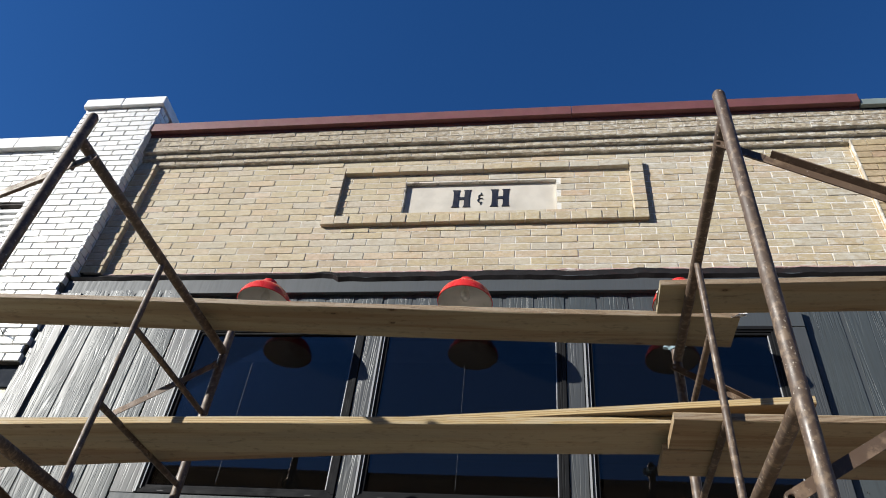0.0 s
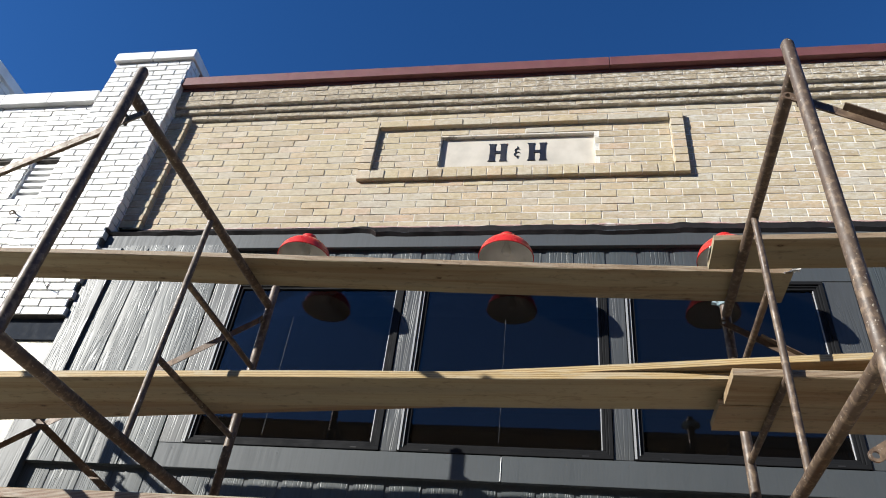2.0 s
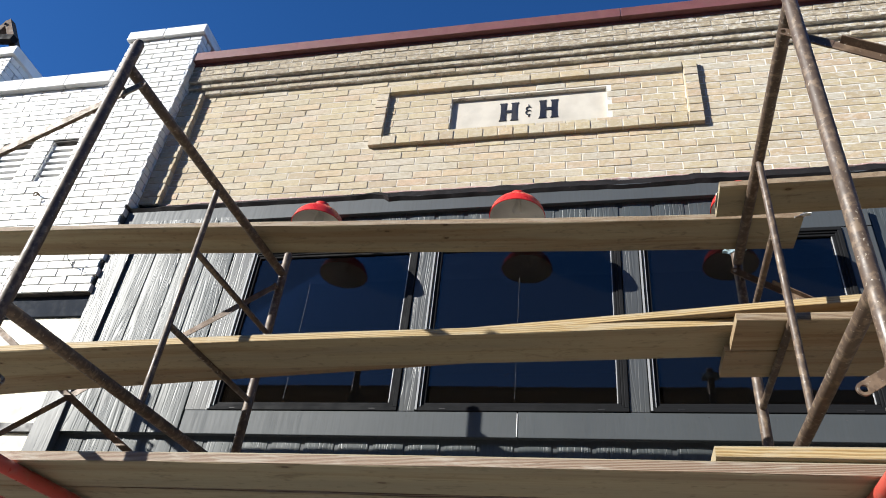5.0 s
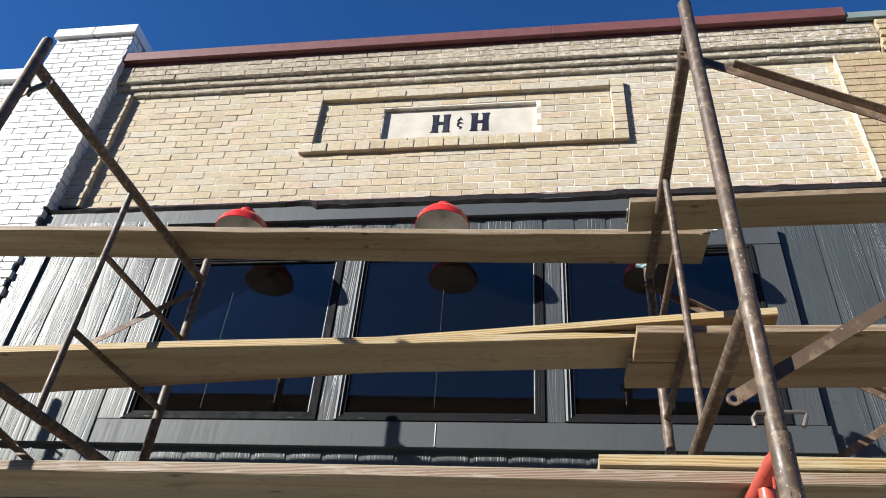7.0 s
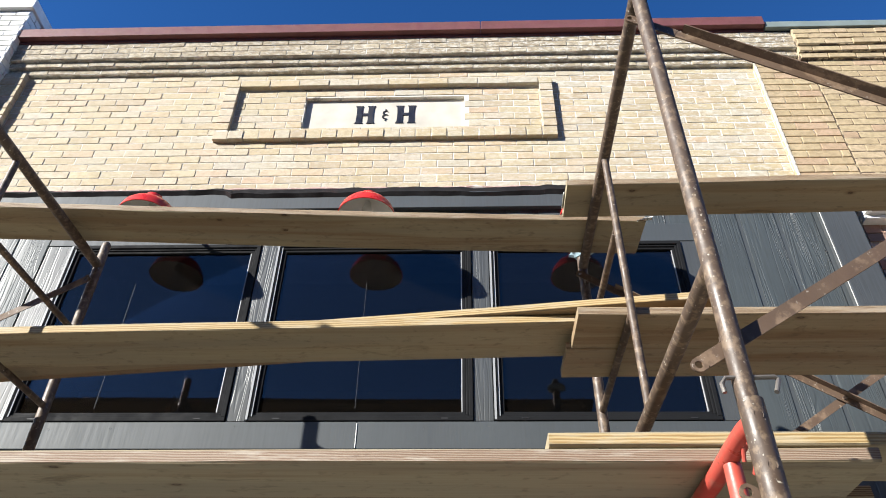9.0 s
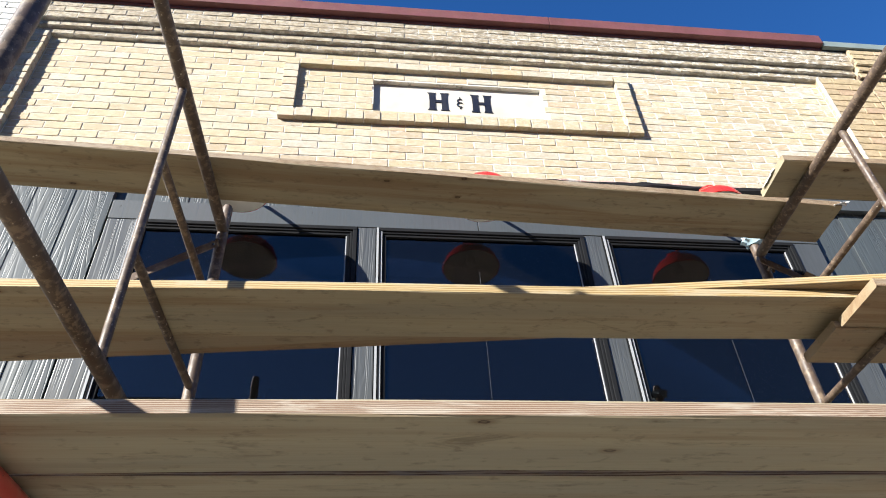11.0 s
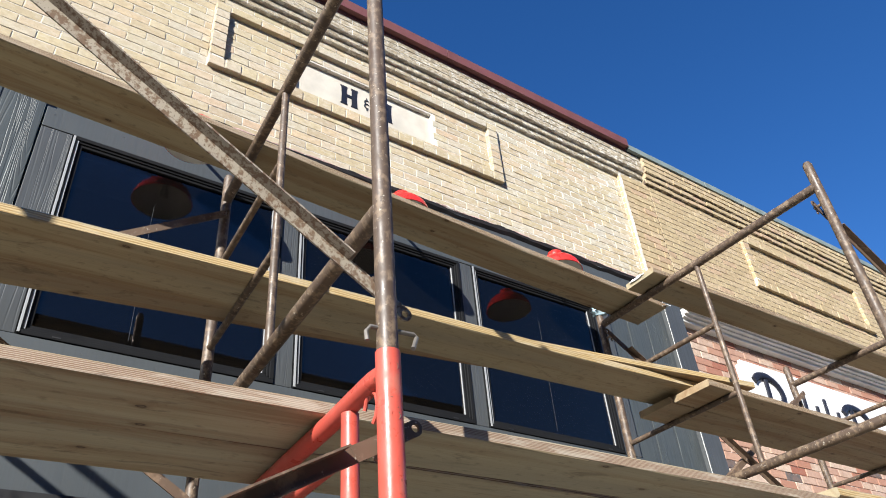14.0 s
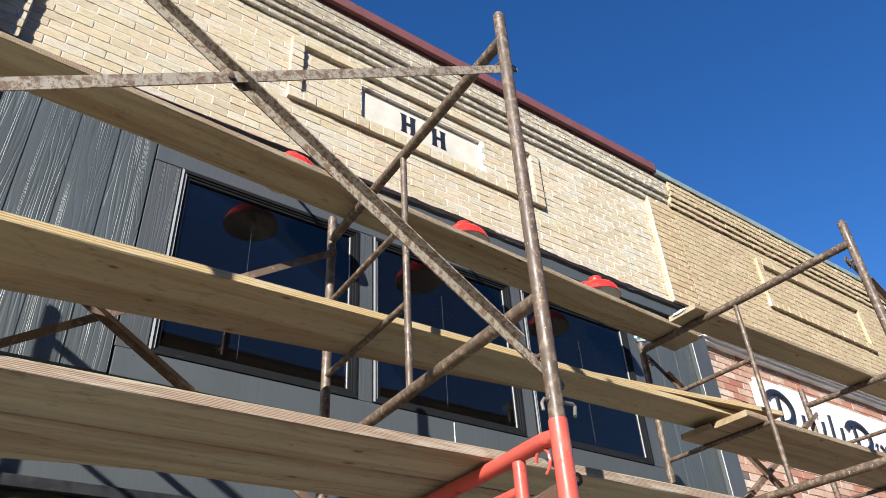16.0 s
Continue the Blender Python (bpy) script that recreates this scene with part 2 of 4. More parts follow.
def siding_mat(name, base, deep, gloss, strength):
    """Painted boards with a pressed wood grain along z."""
    m = mat(name, base, gloss)
    w = Net(m)
    v = w.shift(w.world(), 11.0)
    rings = w.noise(1.0, w.scaled((11.0, 11.0, 0.5), v), 2, 0.45, 0.35)
    ridge = w.ramp(w.math("PINGPONG", w.math("MULTIPLY", rings, 17.0), 0.5), (0.02, 0.0), (0.2, 1.0))
    where = w.ramp(w.noise(1.0, w.scaled((5.0, 5.0, 0.9), w.shift(w.world(), 31.0)), 3), (0.36, 0.12), (0.58, 1.0))
    fine = w.noise(70, w.scaled((1.0, 1.0, 0.06), v), 4)
    h = w.math("ADD", w.math("MULTIPLY", ridge, where), w.math("MULTIPLY", fine, 0.35))
    c = w.mix(w.ramp(fine, (0.4, 0.0), (0.75, 0.7)), base, deep)
    c = w.mix(w.ramp(w.noise(2.5, v, 4), (0.4, 0.0), (0.7, 0.4)), c, tuple(1.35 * k for k in base))
    w.color(c).rough(w.ramp(fine, (0.3, gloss), (0.75, gloss + 0.2)))
    w.bump(h, strength, 0.0022)
    return m


SIDING = siding_mat("charcoal_woodgrain_board", (0.060, 0.070, 0.073), (0.036, 0.041, 0.043), 0.38, 0.6)
UPRIGHT = siding_mat("charcoal_upright_board", (0.062, 0.067, 0.07), (0.045, 0.048, 0.05), 0.36, 0.42)
TRIM = siding_mat("charcoal_trim_board", (0.056, 0.064, 0.070), (0.050, 0.057, 0.062), 0.5, 0.05)


def worn_paint(name, base, under, rough=0.4, amount=0.6, metal=0.0, speck=(0.6, 0.58, 0.54), scale=14.0, edge=0.68, grain=75.0, lo=0.56):
    m = mat(name, base, rough, metal)
    w = Net(m)
    pos = w.world()
    c = w.mix(w.ramp(w.noise(5, pos, 5), (0.4, 0.0), (0.7, 0.55)), base, tuple(0.6 * k for k in base))
    c = w.mix(w.ramp(w.noise(scale, w.scaled((1, 1, 0.8), pos), 6, 0.65), (lo, 0.0), (lo + 0.1, amount)), c, under)
    c = w.mix(w.ramp(w.noise(grain, pos, 4, 0.62), (edge, 0.0), (edge + 0.05, 0.85)), c, speck)
    w.color(c).rough(w.ramp(w.noise(18, pos, 4), (0.3, rough - 0.08), (0.7, rough + 0.3)))
    w.bump(w.noise(90, pos, 4), 0.3, 0.0015)
    return m


RUST = worn_paint("rusty_brown_steel", (0.085, 0.057, 0.04), (0.21, 0.15, 0.10), 0.42, 0.75, 0.0, (0.50, 0.45, 0.37), 42.0, 0.645, 95.0, 0.50)
REDPAINT = worn_paint("chipped_red_paint", (0.52, 0.085, 0.06), (0.40, 0.15, 0.11), 0.30, 0.6, 0.0, (0.10, 0.06, 0.045), 12.0, 0.65)
BROWN_BRACE = worn_paint("brown_rusty_angle_iron", (0.13, 0.085, 0.058), (0.24, 0.165, 0.11), 0.5, 0.8, 0.1, (0.36, 0.31, 0.26), 20.0, 0.64, 75.0, 0.52)
BRACE = worn_paint("rusty_speckled_angle_iron", (0.33, 0.29, 0.235), (0.135, 0.08, 0.048), 0.5, 0.92, 0.1, (0.11, 0.068, 0.042), 75.0, 0.60, 160.0, 0.47)
STEEL = worn_paint("dull_grey_steel", (0.22, 0.20, 0.18), (0.16, 0.09, 0.06), 0.45, 0.5, 0.6)
COPING = worn_paint("oxblood_metal", (0.17, 0.06, 0.058), (0.145, 0.06, 0.056), 0.45, 0.35, 0.0, (0.2, 0.08, 0.07), 3.0)
GREENCOP = worn_paint("grey_green_metal", (0.21, 0.255, 0.245), (0.28, 0.31, 0.30), 0.5, 0.5, 0.0, (0.18, 0.2, 0.19), 3.0)
LAMPRED = worn_paint("glossy_red_enamel", (0.62, 0.028, 0.02), (0.55, 0.03, 0.025), 0.22, 0.2, 0.0, (0.62, 0.05, 0.04), 3.0)
ENAMEL = worn_paint("white_enamel", (0.72, 0.70, 0.66), (0.6, 0.58, 0.54), 0.3, 0.3, 0.0, (0.6, 0.58, 0.54), 3.0)
FRAME = worn_paint("black_window_frame", (0.012, 0.0125, 0.014), (0.015, 0.0155, 0.017), 0.62, 0.3, 0.0, (0.035, 0.035, 0.04), 3.0, 0.72)
BLACK = worn_paint("black_paint", (0.016, 0.016, 0.018), (0.019, 0.019, 0.02), 0.42, 0.3, 0.0, (0.03, 0.03, 0.03), 6.0, 0.72)
STONE = worn_paint("cream_stone", (0.59, 0.545, 0.47), (0.53, 0.48, 0.405), 0.7, 0.5, 0.0, (0.5, 0.44, 0.36), 5.0)
CREAM = worn_paint("cream_panel", (0.80, 0.76, 0.60), (0.74, 0.70, 0.55), 0.5, 0.35, 0.0, (0.7, 0.66, 0.5), 2.0)
WHITEPAINT = worn_paint("white_paint", (0.80, 0.80, 0.79), (0.72, 0.72, 0.70), 0.45, 0.4, 0.0, (0.6, 0.6, 0.58), 4.0)
SIGNWHITE = worn_paint("white_sign_board", (0.80, 0.81, 0.82), (0.75, 0.76, 0.77), 0.4, 0.3, 0.0, (0.7, 0.7, 0.7), 2.0)
INK = worn_paint("navy_black_letter", (0.014, 0.015, 0.024), (0.02, 0.02, 0.03), 0.35, 0.3, 0.0, (0.03, 0.03, 0.04), 4.0)
TAR = worn_paint("dark_tar_paper", (0.012, 0.011, 0.012), (0.03, 0.014, 0.014), 0.8, 0.4, 0.0, (0.12, 0.09, 0.08), 9.0, 0.7)
TAR.node_tree.nodes["Principled BSDF"].inputs["Specular IOR Level"].default_value = 0.2
OLDWOOD = worn_paint("old_brown_timber", (0.13, 0.085, 0.06), (0.2, 0.15, 0.11), 0.8, 0.6, 0.0, (0.25, 0.2, 0.16), 8.0)
RAG = worn_paint("pale_blue_cloth", (0.42, 0.58, 0.66), (0.6, 0.68, 0.7), 0.9, 0.5, 0.0, (0.7, 0.75, 0.78), 12.0)
SEALANT = worn_paint("pinkish_sealant", (0.42, 0.27, 0.24), (0.60, 0.56, 0.52), 0.7, 0.9, 0.0, (0.66, 0.62, 0.58), 14.0, 0.6)
MATTE = worn_paint("matte_blue_black_band", (0.03, 0.036, 0.048), (0.035, 0.042, 0.055), 0.85, 0.3, 0.0, (0.05, 0.05, 0.055), 3.0, 0.72)
MATTE.node_tree.nodes["Principled BSDF"].inputs["Specular IOR Level"].default_value = 0.12
# grey of the glazing beads, and of the sun glints painted on the frames
GLINT_AND_BEAD = mat("grey_glint_and_bead", (0.34, 0.35, 0.36), 0.45)
FAINT = mat("faint_grey_line", (0.05, 0.053, 0.06), 0.6)
FRAME.node_tree.nodes["Principled BSDF"].inputs["Specular IOR Level"].default_value = 0.12
SHEET = worn_paint("olive_plastic_film", (0.03, 0.029, 0.02), (0.045, 0.043, 0.031), 0.36, 0.6, 0.0, (0.10, 0.095, 0.08), 6.0, 0.72)
CAULK = mat("white_caulk", (0.7, 0.7, 0.68), 0.6)
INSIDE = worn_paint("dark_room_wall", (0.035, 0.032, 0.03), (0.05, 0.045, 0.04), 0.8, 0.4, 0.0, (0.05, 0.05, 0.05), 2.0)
ASPHALT = brick_mat("asphalt", ((0.0, (0.05, 0.05, 0.05)), (1.0, (0.055, 0.053, 0.05))), (0.035, 0.035, 0.035), 0.6)
CONCRETE = brick_mat("pavement_concrete", ((0.0, (0.27, 0.26, 0.24)), (1.0, (0.30, 0.29, 0.26))), (0.2, 0.19, 0.17), 0.5)
FARBRICK = brick_mat("far_brown_brick", ((0.0, (0.20, 0.12, 0.085)), (1.0, (0.23, 0.14, 0.1))), (0.15, 0.09, 0.07), 0.5)


def glass_mat(name, tint, ior):
    m = bpy.data.materials.new(name)
    m.use_nodes = True
    n, l = m.node_tree.nodes, m.node_tree.links
    n.remove(n["Principled BSDF"])
    clear = n.new("ShaderNodeBsdfTransparent")
    clear.inputs["Color"].default_value = (*tint, 1)
    shine = n.new("ShaderNodeBsdfGlossy")
    shine.inputs["Roughness"].default_value = 0.012
    fres = n.new("ShaderNodeFresnel")
    fres.inputs["IOR"].default_value = ior
    x = n.new("ShaderNodeMixShader")
    l.new(fres.outputs[0], x.inputs[0])
    l.new(clear.outputs[0], x.inputs[1])
    l.new(shine.outputs[0], x.inputs[2])
    shine.inputs["Color"].default_value = (1.0, 0.88, 0.84, 1)
    dust = n.new("ShaderNodeBsdfDiffuse")
    dust.inputs["Color"].default_value = (0.5, 0.48, 0.46, 1)
    film = n.new("ShaderNodeMixShader")
    film.inputs[0].default_value = 0.004
    l.new(x.outputs[0], film.inputs[1])
    l.new(dust.outputs[0], film.inputs[2])
    l.new(film.outputs[0], n["Material Output"].inputs["Surface"])
    return m


GLASS = glass_mat("tinted_window_glass", (0.30, 0.31, 0.33), 1.53)


# ---- mesh helpers ----
def link_mesh(name, bm, material, parent=None, label="", smooth=False):
    me = bpy.data.meshes.new(name)
    bmesh.ops.recalc_face_normals(bm, faces=bm.faces)
    bm.to_mesh(me)
    bm.free()
    for k in material if isinstance(material, (list, tuple)) else [material]:
        me.materials.append(k)
    if smooth:
        me.shade_smooth()
        me.set_sharp_from_angle(angle=radians(35))
    ob = new(name, me)
    if parent:
        ob.parent = parent
    if label:
        ob["label"] = label
    return ob


def part(name, bm, material, parent, label="", smooth=False):
    return link_mesh(name, bm, material, parent, label, smooth)


def box(x0, x1, y0, y1, z0, z1, bevel=0.0, bm=None):
    own = bmesh.new()
    bmesh.ops.create_cube(own, size=1)
    for v in own.verts:
        v.co = Vector((x0 + (v.co.x + 0.5) * (x1 - x0), y0 + (v.co.y + 0.5) * (y1 - y0), z0 + (v.co.z + 0.5) * (z1 - z0)))
    if bevel:
        bmesh.ops.bevel(own, geom=own.edges[:], offset=bevel, segments=2, affect="EDGES", profile=0.6)
    return own if bm is None else join(bm, own)


def join(bm, other):
    tmp = bpy.data.meshes.new("tmp")
    other.to_mesh(tmp)
    other.free()
    bm.from_mesh(tmp)
    bpy.data.meshes.remove(tmp)
    return bm


def tube(points, r, sides=14, bm=None, cap=True):
    """A round bar that follows the points."""
    bm = bm or bmesh.new()
    pts = [Vector(p) for p in points]
    rings = []
    side = None
    for i, p in enumerate(pts):
        d = (pts[min(i + 1, len(pts) - 1)] - pts[max(i - 1, 0)]).normalized()
        if side is None:
            side = d.orthogonal().normalized()
        side = (side - d * side.dot(d)).normalized()
        up = d.cross(side)
        rings.append([bm.verts.new(p + r * (math.cos(a) * side + math.sin(a) * up)) for a in (2 * math.pi * k / sides for k in range(sides))])
    for a, b in zip(rings, rings[1:]):
        for k in range(sides):
            bm.faces.new((a[k], a[(k + 1) % sides], b[(k + 1) % sides], b[k]))
    if cap:
        bm.faces.new(rings[0])
        bm.faces.new(rings[-1])
    return bm


def lathe(profile, sides=32, bm=None, centre=(0, 0, 0)):
    """Turns (radius, height) pairs round z."""
    bm = bm or bmesh.new()
    c = Vector(centre)
    rings = [[bm.verts.new(c + Vector((r * math.cos(2 * math.pi * k / sides), r * math.sin(2 * math.pi * k / sides), z))) for k in range(sides)] for r, z in profile]
    for a, b in zip(rings, rings[1:]):
        for k in range(sides):
            bm.faces.new((a[k], a[(k + 1) % sides], b[(k + 1) % sides], b[k]))
    return bm


def prism(outline, y0, y1):
    """A flat outline in x and z, given depth in y."""
    bm = bmesh.new()
    a = [bm.verts.new((x, y0, z)) for x, z in outline]
    b = [bm.verts.new((x, y1, z)) for x, z in outline]
    bm.faces.new(a)
    bm.faces.new(b[::-1])
    for k in range(len(a)):
        j = (k + 1) % len(a)
        bm.faces.new((a[k], b[k], b[j], a[j]))
    return bm


def structure(name, label, category):
    ob = new(name)
    return tagged(ob, label, category, kind="structure")


def thing(name, label, category, group="", at=(0, 0, 0)):
    ob = new(name)
    ob.location = at
    return tagged(ob, label, category, group)


# ---- brickwork ----
rnd = random.Random(4)
L, H, J = 0.207, 0.059, 0.006
BRICKS = {}


def brick_mesh(length, height, depth, material, soft=0.002):
    key = (round(length, 3), round(height, 3), round(depth, 3), material.name)
    if key not in BRICKS:
        me = bpy.data.meshes.new("brick")
        x, z, s = length / 2, height / 2, soft
        v = [(-x, depth, -z), (x, depth, -z), (x, depth, z), (-x, depth, z), (-x, s, -z), (x, s, -z), (x, s, z), (-x, s, z),
             (-x + s, 0, -z + s), (x - s, 0, -z + s), (x - s, 0, z - s), (-x + s, 0, z - s)]
        f = [(8, 9, 10, 11)]
        for a, b in ((0, 4), (4, 8)):
            for k in range(4):
                j = (k + 1) % 4
                f.append((a + k, a + j, b + j, b + k))
        me.from_pydata(v, [], f)
        me.materials.append(material)
        BRICKS[key] = me
    return BRICKS[key]


def courses(x0, x1, z0, z1, pitch=L + J, rise=H + J, holes=(), start=0, gap=J):
    """Running bond between the limits, leaving out the holes (x0, x1, z0, z1). Gives centre x, z and length."""
    out = []
    n = max(1, round((z1 - z0) / rise))
    rise = (z1 - z0) / n
    for r in range(n):
        z = z0 + (r + 0.5) * rise
        spans = [(x0, x1)]
        for a, b, c, d in holes:
            if c < z < d:
                nxt = []
                for s, e in spans:
                    if a > s:
                        nxt.append((s, min(e, a)))
                    if b < e:
                        nxt.append((max(s, b), e))
                    spans_ok = [q for q in nxt if q[1] - q[0] > 0.02]
                spans = spans_ok
        for s, e in spans:
            k = math.floor((s - x0) / pitch) - 1
            while True:
                a = x0 + (k + 0.5 * ((r + start) % 2)) * pitch
                if a >= e - 0.02:
                    break
                p, q = max(a, s), min(a + pitch, e)
                if q - p > 0.03:
                    out.append(((p + q) / 2, z, q - p - gap, rise - gap))
                k += 1
    return out


def lay(parent, items, y, material, depth=0.05, proud=0.0018, single=lambda x, z: True, limit=300, label="joined courses of brick", axis="x", at=0.0):
    """Lays bricks whose faces stand at y; those that single() picks become objects, the rest one mesh."""
    pieces, rest = [], []
    for it in items:
        (pieces if len(pieces) < limit and single(it[0], it[1]) else rest).append(it)

    def place(x, z):
        lift = rnd.uniform(-proud, proud)
        m = pose(x, y + lift, z, rnd.uniform(-0.5, 0.5), rnd.uniform(-0.35, 0.35), rnd.uniform(-0.5, 0.5))
        if axis == "y":
            m = Matrix.Translation((at, 0, 0)) @ Matrix.Rotation(radians(90), 4, "Z") @ Matrix.Translation((0, -y, 0)) @ m
        return m

    for x, z, ln, ht in pieces:
        ob = new("brick", brick_mesh(ln, ht, depth, material))
        ob.parent = parent
        ob.matrix_basis = place(x, z)
    if rest:
        verts, faces = [], []
        for x, z, ln, ht in rest:
            me = brick_mesh(ln, ht, depth, material)
            base = len(verts)
            m = place(x, z)
            verts += [m @ v.co for v in me.vertices]
            faces += [tuple(base + i for i in p.vertices) for p in me.polygons]
        me = bpy.data.meshes.new("brickwork")
        me.from_pydata([tuple(v) for v in verts], [], faces)
        me.materials.append(material)
        ob = new("brickwork", me)
        ob.parent = parent
        tagged(ob, label, kind="stuff")


# ---- scaffold ----
Y_FRONT, Y_REAR, Y_STRUT = 1.588, 3.003, 2.30
FRAMES = (-3.17, -1.237, 1.066, 2.945)
Z_TOP, Z_TUBE, Z_LOW = 3.752, 3.625, 2.55
TUBE_R = 0.0215


def upper_frame():
    f = thing("scaffold", "rusty brown tubular steel scaffold frame stacked on a lower frame", "scaffold", "upper scaffold frames")
    for y in (Y_FRONT, Y_REAR):
        p = part("post", tube([(0, y, 2.12), (0, y, Z_TOP)], TUBE_R, 18), RUST, f, "", True)
        part("coupling_pin", tube([(0, y, Z_TOP - 0.02), (0, y, Z_TOP + 0.012)], 0.0165, 14), RUST, p, "", True)
    part("top_tube", tube([(0, Y_FRONT, Z_TUBE), (0, Y_REAR, Z_TUBE)], TUBE_R, 18), RUST, f, "", True)
    part("lower_tube", tube([(0, Y_FRONT, Z_LOW), (0, Y_REAR, Z_LOW)], TUBE_R, 18), RUST, f, "", True)
    part("strut", tube([(0, Y_STRUT, Z_LOW), (0, Y_STRUT, Z_TUBE)], 0.0135, 14), RUST, f, "", True)
    for z in (3.267, 2.903):
        part("rung", tube([(0, Y_STRUT, z), (0, Y_REAR, z)], 0.0135, 14), RUST, f, "", True)
    for y in (Y_FRONT, Y_REAR):
        for z in ((3.53, 2.385) if y == Y_FRONT else (3.53, 2.41)):
            s = 1 if y == Y_FRONT else -1
            stud = part("brace_stud", tube([(0, y, z), (0, y + s * 0.055, z)], 0.007, 10), RUST, f)
            part("latch", box(-0.006, 0.006, y + s * 0.048 - 0.003, y + s * 0.048 + 0.003, z - 0.035, z + 0.012, 0.002), RUST, stud)
    return f


def lower_frame(post_mat, label):
    f = thing("scaffold", label, "scaffold", "lower scaffold frames")
    part("post", tube([(0, Y_FRONT, 0.14), (0, Y_FRONT, 2.206)], 0.0245, 20), post_mat, f, "", True)
    part("rear_post", tube([(0, Y_REAR, 0.14), (0, Y_REAR, 2.225)], 0.0235, 18), RUST, f, "rusty brown rear post", True)
    part("top_tube", tube([(0, Y_FRONT, 2.165), (0, Y_FRONT + 0.06, 2.172), (0, Y_FRONT + 0.14, 2.171), (0, Y_FRONT + 0.25, 2.168), (0, Y_REAR, 2.168)], 0.0215, 18), REDPAINT, f, "", True)
    part("inner_post", tube([(0, Y_FRONT + 0.17, 2.15), (0, Y_FRONT + 0.17, 0.45)], 0.0185, 16), REDPAINT, f, "", True)
    part("second_tube", tube([(0, Y_FRONT + 0.17, 2.075), (0, Y_REAR, 2.072)], 0.0165, 14), REDPAINT, f, "", True)
    part("rung", tube([(0, Y_FRONT, 1.2), (0, Y_FRONT + 0.17, 1.2)], 0.014, 12), REDPAINT, f, "", True)
    part("rung", tube([(0, Y_FRONT, 0.75), (0, Y_FRONT + 0.17, 0.75)], 0.014, 12), REDPAINT, f, "", True)
    for y in (Y_FRONT, Y_REAR):
        part("base_plate", box(-0.075, 0.075, y - 0.075, y + 0.075, 0.13, 0.142, 0.003), STEEL, f, "grey steel base plate")
        s = 1 if y == Y_FRONT else -1
        part("brace_stud", tube([(0, y, 2.02), (0, y + s * 0.06, 2.02)], 0.007, 10), RUST, f)
        part("brace_stud", tube([(0, y, 0.85), (0, y + s * 0.06, 0.85)], 0.007, 10), RUST, f)
    part("locking_pin", tube([(-0.045, Y_FRONT - 0.004, 2.222), (-0.046, Y_FRONT - 0.002, 2.242), (-0.036, Y_FRONT, 2.256), (0.06, Y_FRONT, 2.258), (0.066, Y_FRONT, 2.252), (0.05, Y_FRONT - 0.012, 2.219)], 0.0048, 10), STEEL, f, "bent grey steel locking pin", True)
    part("spring_clip", tube([(0.0, Y_FRONT + 0.075 + 0.028 * math.cos(a), 2.122 + 0.034 * math.sin(a)) for a in (0.2, 0.8, 1.4, 2.0, 2.6, 3.2, 3.8, 4.4)], 0.0045, 8), REDPAINT, f, "", True)
    for y, z in ((Y_FRONT - 0.024, 2.168), (Y_FRONT - 0.024, 2.07)):
        part("rivet", lathe([(0.0, -0.005), (0.006, -0.004), (0.009, 0.0)], 10), RUST, f).matrix_basis = pose(0, y, z, 90, 0, 0)
    return f


def drilled_end(tip, root, sg, half):
    """A flat bar end, rounded at the tip, with a round bolt hole."""
    bm = bmesh.new()
    cx = tip - sg * half
    count = 20
    rings = []
    for y in (-0.003, 0.003):
        inner, outer = [], []
        for k in range(count):
            a = 2 * math.pi * k / count
            c, q = math.cos(a), math.sin(a)
            stretch = 1.0 if c * sg > 0 else 1.0 / max(abs(c), abs(q))
            inner.append(bm.verts.new((cx + 0.0085 * c, y, 0.0085 * q)))
            outer.append(bm.verts.new((cx + half * stretch * c, y, half * stretch * q)))
        rings.append((inner, outer))
    (ia, oa), (ib, ob_) = rings
    for k in range(count):
        j = (k + 1) % count
        bm.faces.new((ia[k], ia[j], oa[j], oa[k]))
        bm.faces.new((ib[k], ob_[k], ob_[j], ib[j]))
        bm.faces.new((oa[k], oa[j], ob_[j], ob_[k]))
        bm.faces.new((ia[k], ib[k], ib[j], ia[j]))
    a, b = sorted((cx - sg * half * 0.999, root))
    return box(a, b, -0.003, 0.003, -half, half, 0, bm)


def cross_brace(xa, za, xb, zb, y, paint):
    """One angle-iron brace with flattened, drilled ends."""
    b = thing("scaffold_brace", "rusty angle-iron scaffold cross brace with flattened drilled ends", "brace", "scaffold braces", (xa, y, za))
    d = Vector((xb - xa, 0, zb - za))
    n = d.length
    turn = math.degrees(math.atan2(d.z, d.x))
    b.matrix_basis = pose(xa, y, za, 0, -turn, 0)
    w, t = 0.032, 0.004
    bm = bmesh.new()
    box(0.11, n - 0.11, -t / 2, t / 2, -w / 2, w / 2, 0, bm)
    box(0.13, n - 0.13, t / 2 if d.z > 0 and za > 2 else -w + t / 2, w - t / 2 if d.z > 0 and za > 2 else -t / 2, w / 2 - t, w / 2, 0, bm)
    part("angle_bar", bm, paint, b)
    if za < 2 and zb < 2.5:
        part("lip", box(0.13, n - 0.13, -0.009, -t / 2, -w / 2, -w / 2 + t, 0), paint, b)
    for sg, tip, root in ((-1, -0.05, 0.115), (1, n + 0.05, n - 0.115)):
        part("flat_end", drilled_end(tip, root, sg, w / 2), paint, b)
    part("pivot_rivet", lathe([(0.0, -0.009), (0.008, -0.008), (0.01, -0.003), (0.01, 0.003), (0.008, 0.008), (0.0, 0.009)], 12), RUST, b).matrix_basis = pose(n / 2, 0, 0, 90, 0, 0)
    return b


